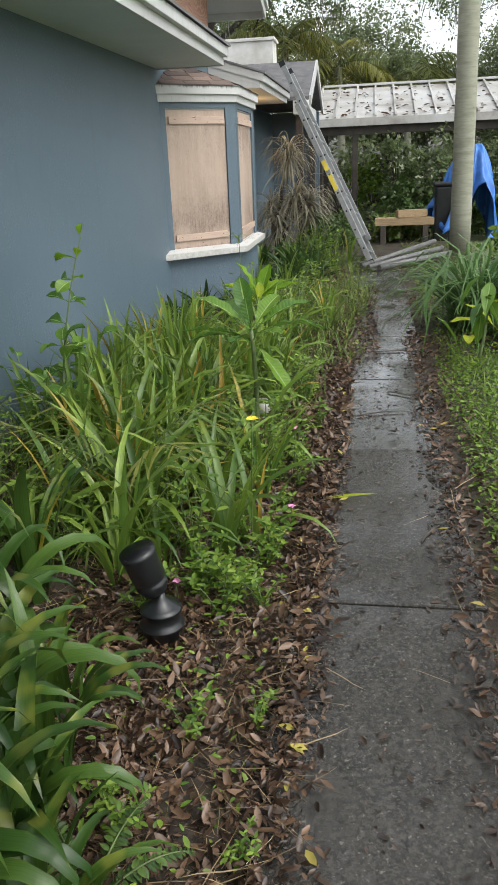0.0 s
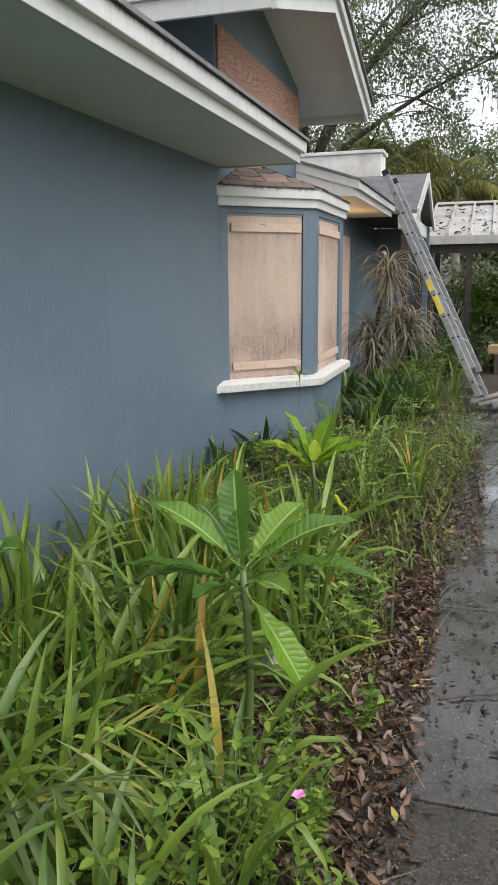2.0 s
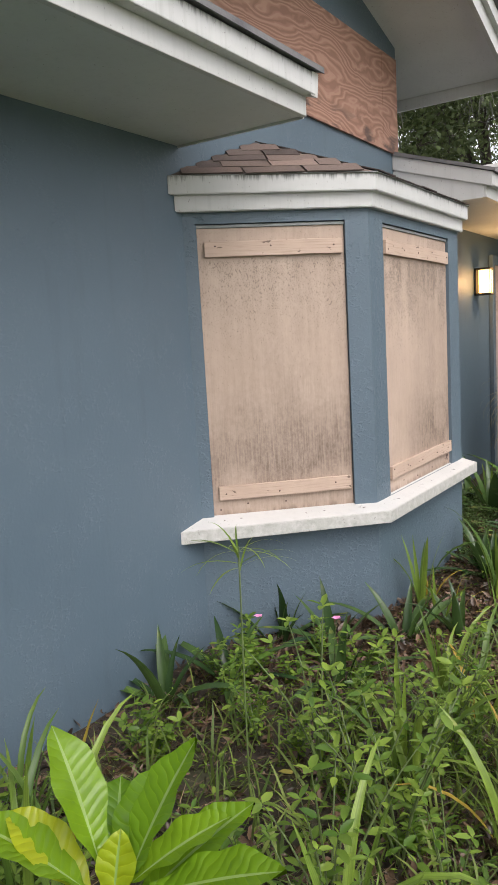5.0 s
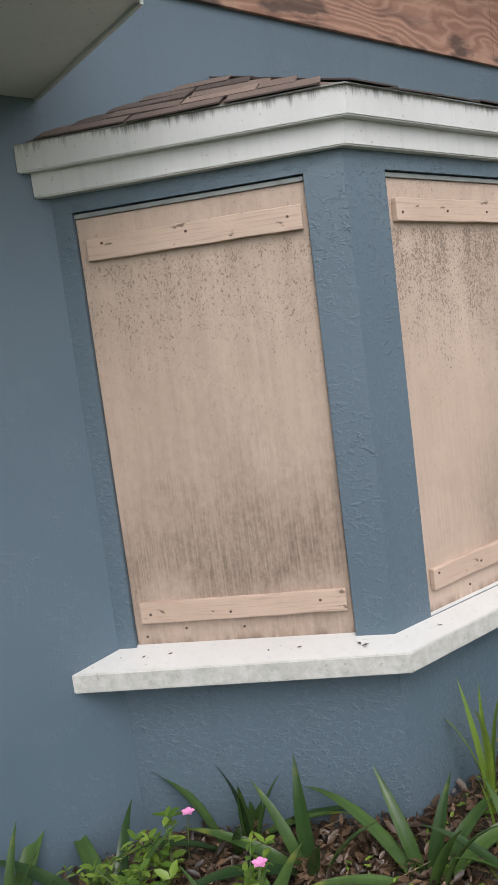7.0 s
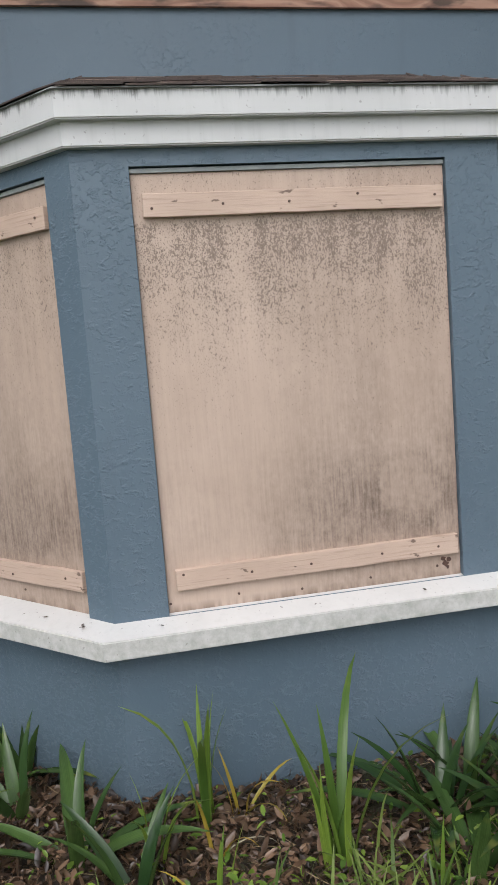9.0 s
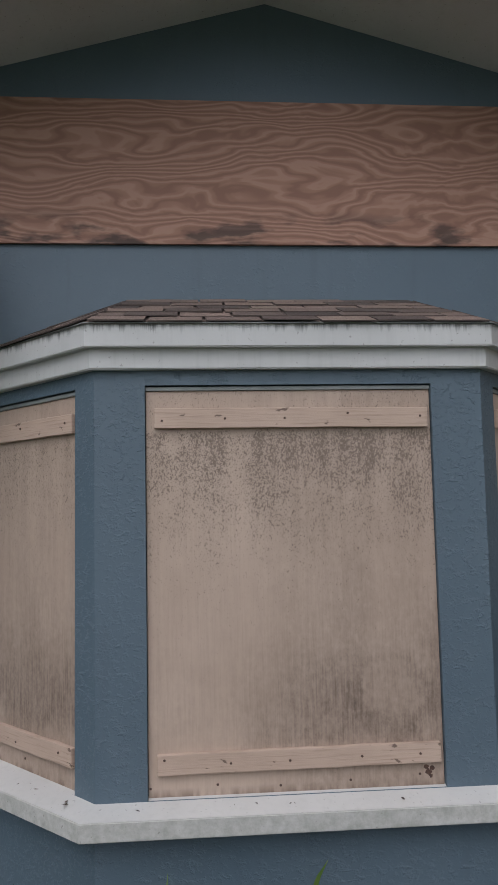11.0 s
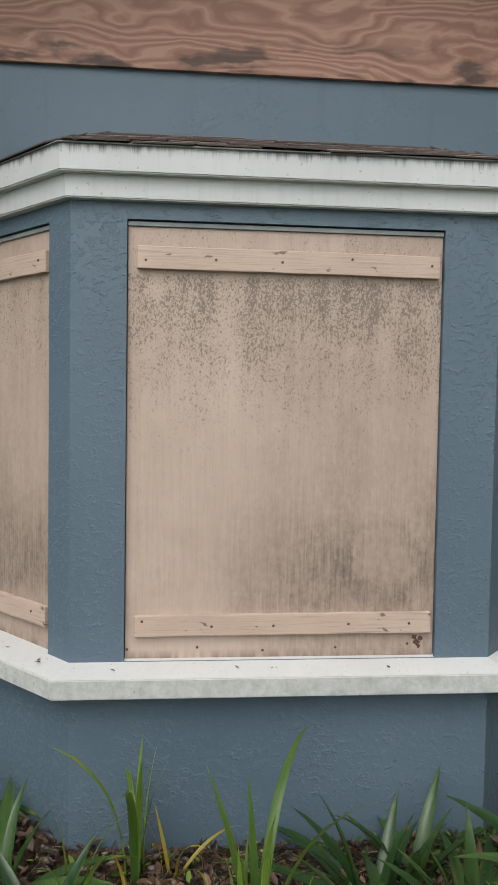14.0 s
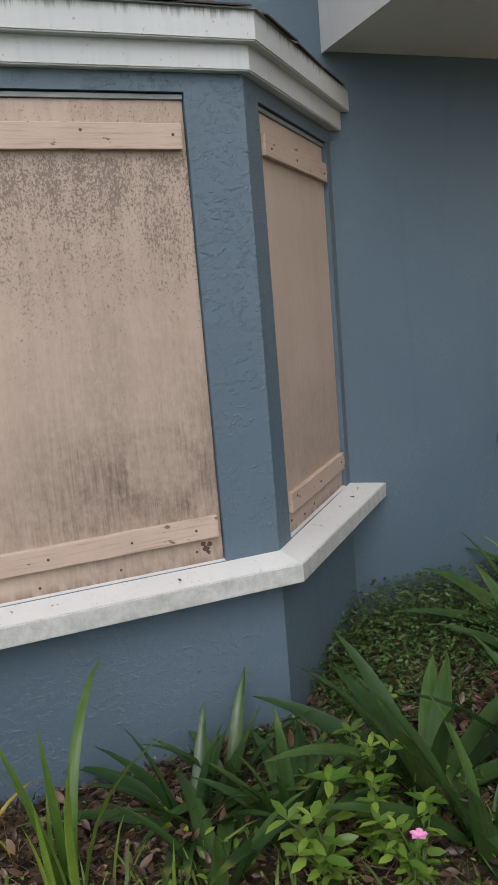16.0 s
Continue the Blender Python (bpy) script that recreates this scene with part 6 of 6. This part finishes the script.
# creeper banked into the corner past the bay
p = drop(15000, [(0.02, 0.85, 1.35, 2.3, 3), (0.66, 1.0, 1.0, 1.5, 1.2), (0.02, 0.6, 2.2, 3.0, 0.6)])
p[:, 2] += NR.uniform(0, 1, len(p)) ** 0.7 * np.clip(0.19 - 0.2 * p[:, 0], 0.03, 1) * np.clip(1.6 - 0.9 * np.abs(p[:, 1] - 1.75), 0.15, 1)
n = len(p)
tagged(scatter("creeper", LEAF, LEAF_F, frames(p, NR.uniform(0, 6.28, n), NR.uniform(-0.5, 0.6, n), NR.normal(0, 0.5, n), NR.uniform(0.015, 0.03, n)), M_CREEPER),
       "bank of tiny-leaved dark creeper against the wall", "creeper", kind="stuff")

# ---- trees and shrubs behind ----
TLEAF = [(0, 0, 0), (0.5, 0.26, 0.06), (1, 0, 0), (0.5, -0.26, 0.06)]
TLEAF_F = [(0, 3, 2, 1)]


def foliage(name, centres, per, radius, size, mat, parent, flat=0.8):
    c = np.repeat(np.array(centres), per, axis=0)
    n = len(c)
    rad = np.repeat(NR.uniform(0.6, 1.3, len(centres)) * radius, per)[:, None]
    c = c + NR.normal(0, 1, (n, 3)) * rad * np.array([0.6, 0.6, 0.6 * flat])
    return tagged(scatter(name, TLEAF, TLEAF_F, frames(c, NR.uniform(0, 6.28, n), NR.normal(-0.3, 0.6, n), NR.normal(0, 0.7, n), NR.uniform(0.6, 1.3, n) * size), mat, parent), kind="stuff")


def tree(x, y, h, spread, seed, mat, label, per=130, size=0.2, moss=0, low=0.3, clumps=3):
    rr = random.Random(seed)
    root = tagged(new("tree", None), label, "tree", "trees behind the carport")
    root.location = (x, y, -0.1)
    r0 = h * 0.022
    fork = h * low
    bend = (rr.uniform(-0.5, 0.5), rr.uniform(-0.5, 0.5), fork)
    part("trunk", tube(bezier((0, 0, 0), (bend[0] * 0.3, bend[1] * 0.3, fork * 0.6), bend), [r0 * (1.25 - 0.06 * i) for i in range(7)], 10), M_BARK, root)
    tips = []
    for k in range(9):
        a = k * 2.4 + rr.uniform(-0.4, 0.4)
        reach = spread * rr.uniform(0.45, 1.0)
        top = fork + (h - fork) * rr.uniform(0.3, 0.95)
        tip = Vector((bend[0] + math.cos(a) * reach, bend[1] + math.sin(a) * reach, top))
        limb = bezier(bend, (bend[0] + math.cos(a) * reach * 0.35, bend[1] + math.sin(a) * reach * 0.35, top * 0.85), tip, 7)
        bm = bmesh.new()
        tube(limb, [r0 * (0.42 - 0.056 * i) for i in range(8)], 7, bm, False)
        for i in range(3, 8):
            for q in range(clumps):
                d = Vector((rr.gauss(0, 1), rr.gauss(0, 1), rr.gauss(0, 0.7))) * spread * 0.16
                e2 = limb[i] + d
                tube([limb[i], limb[i].lerp(e2, 0.5) + Vector((0, 0, 0.1)), e2], [r0 * 0.09, r0 * 0.05, r0 * 0.02], 5, bm, False)
                tips.append(e2[:])
        part("limb", bm, M_BARK, root)
    foliage("crown", tips, per, spread * (0.12 if clumps < 5 else 0.085), size, mat, root)
    if moss:
        mt = [t for t in tips if rr.random() < moss]
        c = np.repeat(np.array(mt), 16, axis=0)
        n = len(c)
        c = c + NR.normal(0, 1, (n, 3)) * np.array([0.22, 0.22, 0.1])
        c[:, 2] -= NR.uniform(0, 0.4, n)
        scatter("moss", BLADE, BLADE_F, frames(c, NR.uniform(0, 6.28, n), NR.normal(-1.45, 0.3, n), NR.normal(0, 0.5, n), NR.uniform(0.2, 0.5, n)), M_MOSS, root)
    return root


tree(-3.0, 16.5, 12.5, 7.0, 3, M_TREE, "spreading dark oak hung with grey moss", 165, 0.12, 0.5, 0.35, 7)
tree(9.5, 19.0, 12.0, 6.0, 5, M_TREE, "tall dark oak with grey moss", 165, 0.12, 0.5, 0.35, 7)
tree(-9.5, 24.0, 12.0, 6.5, 8, M_TREE2, "broad leafy tree in the distance", 170, 0.19)
tree(-2.0, 31.0, 9.5, 6.0, 11, M_TREE2, "hazy green tree in the distance", 170, 0.19)
tree(5.0, 33.0, 7.5, 6.0, 13, M_TREE2, "hazy green tree in the distance", 170, 0.19)
tree(14.0, 32.0, 11.0, 7.0, 17, M_TREE2, "hazy green tree in the distance", 170, 0.19)
tree(2.5, 22.0, 5.2, 3.6, 19, M_TREE2, "small bushy tree behind the carport", 170, 0.15, low=0.2)
tree(6.6, 21.0, 5.6, 3.6, 23, M_TREE2, "small bushy tree behind the carport", 170, 0.15, low=0.2)
tree(-5.5, 13.0, 7.5, 3.6, 29, M_TREE, "dark leafy tree behind the house", 80, 0.18, low=0.25)


def shrub(x, y, w, h, seed, mat, size, label, n=26, per=70):
    rr = random.Random(seed)
    root = tagged(new("shrub", None), label, "shrub", "shrubs round the carport")
    root.location = (x, y, -0.05)
    bm, tips = bmesh.new(), []
    for k in range(n):
        a, r = rr.uniform(0, 6.28), w * math.sqrt(rr.random())
        z = h * (1 - 0.5 * (r / w) ** 2) * rr.uniform(0.25, 1.0)
        tip = (math.cos(a) * r, math.sin(a) * r, z)
        tube(bezier((0, 0, 0), (tip[0] * 0.4, tip[1] * 0.4, z * 0.7), tip, 4), [0.025, 0.02, 0.014, 0.01, 0.006], 5, bm, False)
        tips.append(tip)
    tagged(part("branchwork", bm, M_BARK, root), kind="stuff")
    foliage("foliage", tips, per, w * 0.26, size, mat, root)


SH_L = "dense green shrub under the carport eave"
for i, (x, y, w, h, mat, sz) in enumerate(((2.7, 8.3, 0.8, 1.9, M_TREE, 0.12), (3.6, 8.5, 0.9, 2.0, M_TREE, 0.14), (4.7, 8.2, 0.9, 1.9, M_TREE2, 0.16), (5.9, 8.0, 1.0, 2.0, M_TREE2, 0.16), (2.9, 7.7, 0.6, 1.2, M_CREEPER, 0.12), (3.9, 7.4, 0.7, 1.1, M_CREEPER, 0.13), (5.2, 6.6, 0.8, 1.4, M_HERB, 0.16), (1.3, 13.5, 1.2, 2.2, M_TREE2, 0.16), (2.2, 11.0, 0.8, 1.6, M_HERB, 0.14), (4.4, 11.5, 1.2, 2.2, M_TREE, 0.15), (7.5, 10.5, 1.4, 2.4, M_TREE2, 0.16), (1.35, 5.6, 0.45, 0.7, M_CREEPER, 0.09), (4.6, 2.2, 0.7, 0.9, M_HERB, 0.13), (1.5, 4.6, 0.45, 0.55, M_CREEPER, 0.08), (5.0, 0.2, 0.9, 1.1, M_HERB, 0.13), (2.6, 6.2, 0.5, 0.5, M_GRASS, 0.1))):
    shrub(x, y, w, h, 40 + i, mat, sz, SH_L)


def palm(x, y, h, r, nf, length, droop, mat, label, seed):
    rr = random.Random(seed)
    root = tagged(new("palm_tree", None), label, "palm", "palms")
    root.location = (x, y, -0.05)
    pts = bezier((0, 0, 0), (-0.05, 0.0, h * 0.5), (-0.18, 0.02, h), 14)
    part("trunk", tube(pts, [r * (1.1 - 0.012 * i + (0.03 if i % 2 else 0)) for i in range(15)], 20), M_PALM, root)
    P, Y, T, S = [], [], [], []
    for k in range(nf):
        a = k * 2.4
        up = rr.uniform(-0.2, 1.0)
        prev = Vector(pts[-1])
        mids = []
        for i in range(11):
            s2 = i / 10
            ang = up + droop * (0.3 - s2 * 1.6)
            if i:
                prev = prev + Vector((math.cos(a) * math.cos(ang), math.sin(a) * math.cos(ang), math.sin(ang))) * (length / 10)
            mids.append(prev.copy())
        bm = bmesh.new()
        tube(mids, [0.022 - 0.0018 * i for i in range(11)], 5, bm, False)
        part("frond", bm, M_STEM, root)
        for i in range(2, 11):
            for q in range(3):
                for sd in (-1, 1):
                    pp = mids[i - 1].lerp(mids[i], q / 3)
                    P.append(pp[:])
                    Y.append(a + sd * 1.05)
                    T.append(-0.5 + rr.uniform(-0.25, 0.25))
                    S.append(length * 0.3 * math.sin(math.pi * (i - 0.5) / 11) + 0.12)
    n = len(P)
    tagged(scatter("foliage", BLADE, BLADE_F, frames(np.array(P), np.array(Y), np.array(T), NR.normal(0, 0.3, n), np.array(S)), mat, root), kind="stuff")


palm(3.5, 3.6, 9.0, 0.142, 11, 2.6, 1.0, M_FROND, "tall palm with a smooth ringed grey-green trunk", 2)
palm(1.2, 18.0, 4.2, 0.12, 14, 2.4, 1.1, M_FROND, "feathery palm with yellowing fronds behind the carport", 4)
palm(3.4, 19.5, 4.0, 0.12, 14, 2.4, 1.1, M_FROND, "feathery palm with yellowing fronds behind the carport", 6)
palm(-0.4, 17.0, 4.8, 0.12, 13, 2.2, 1.0, M_FROND, "feathery green palm behind the porch", 9)
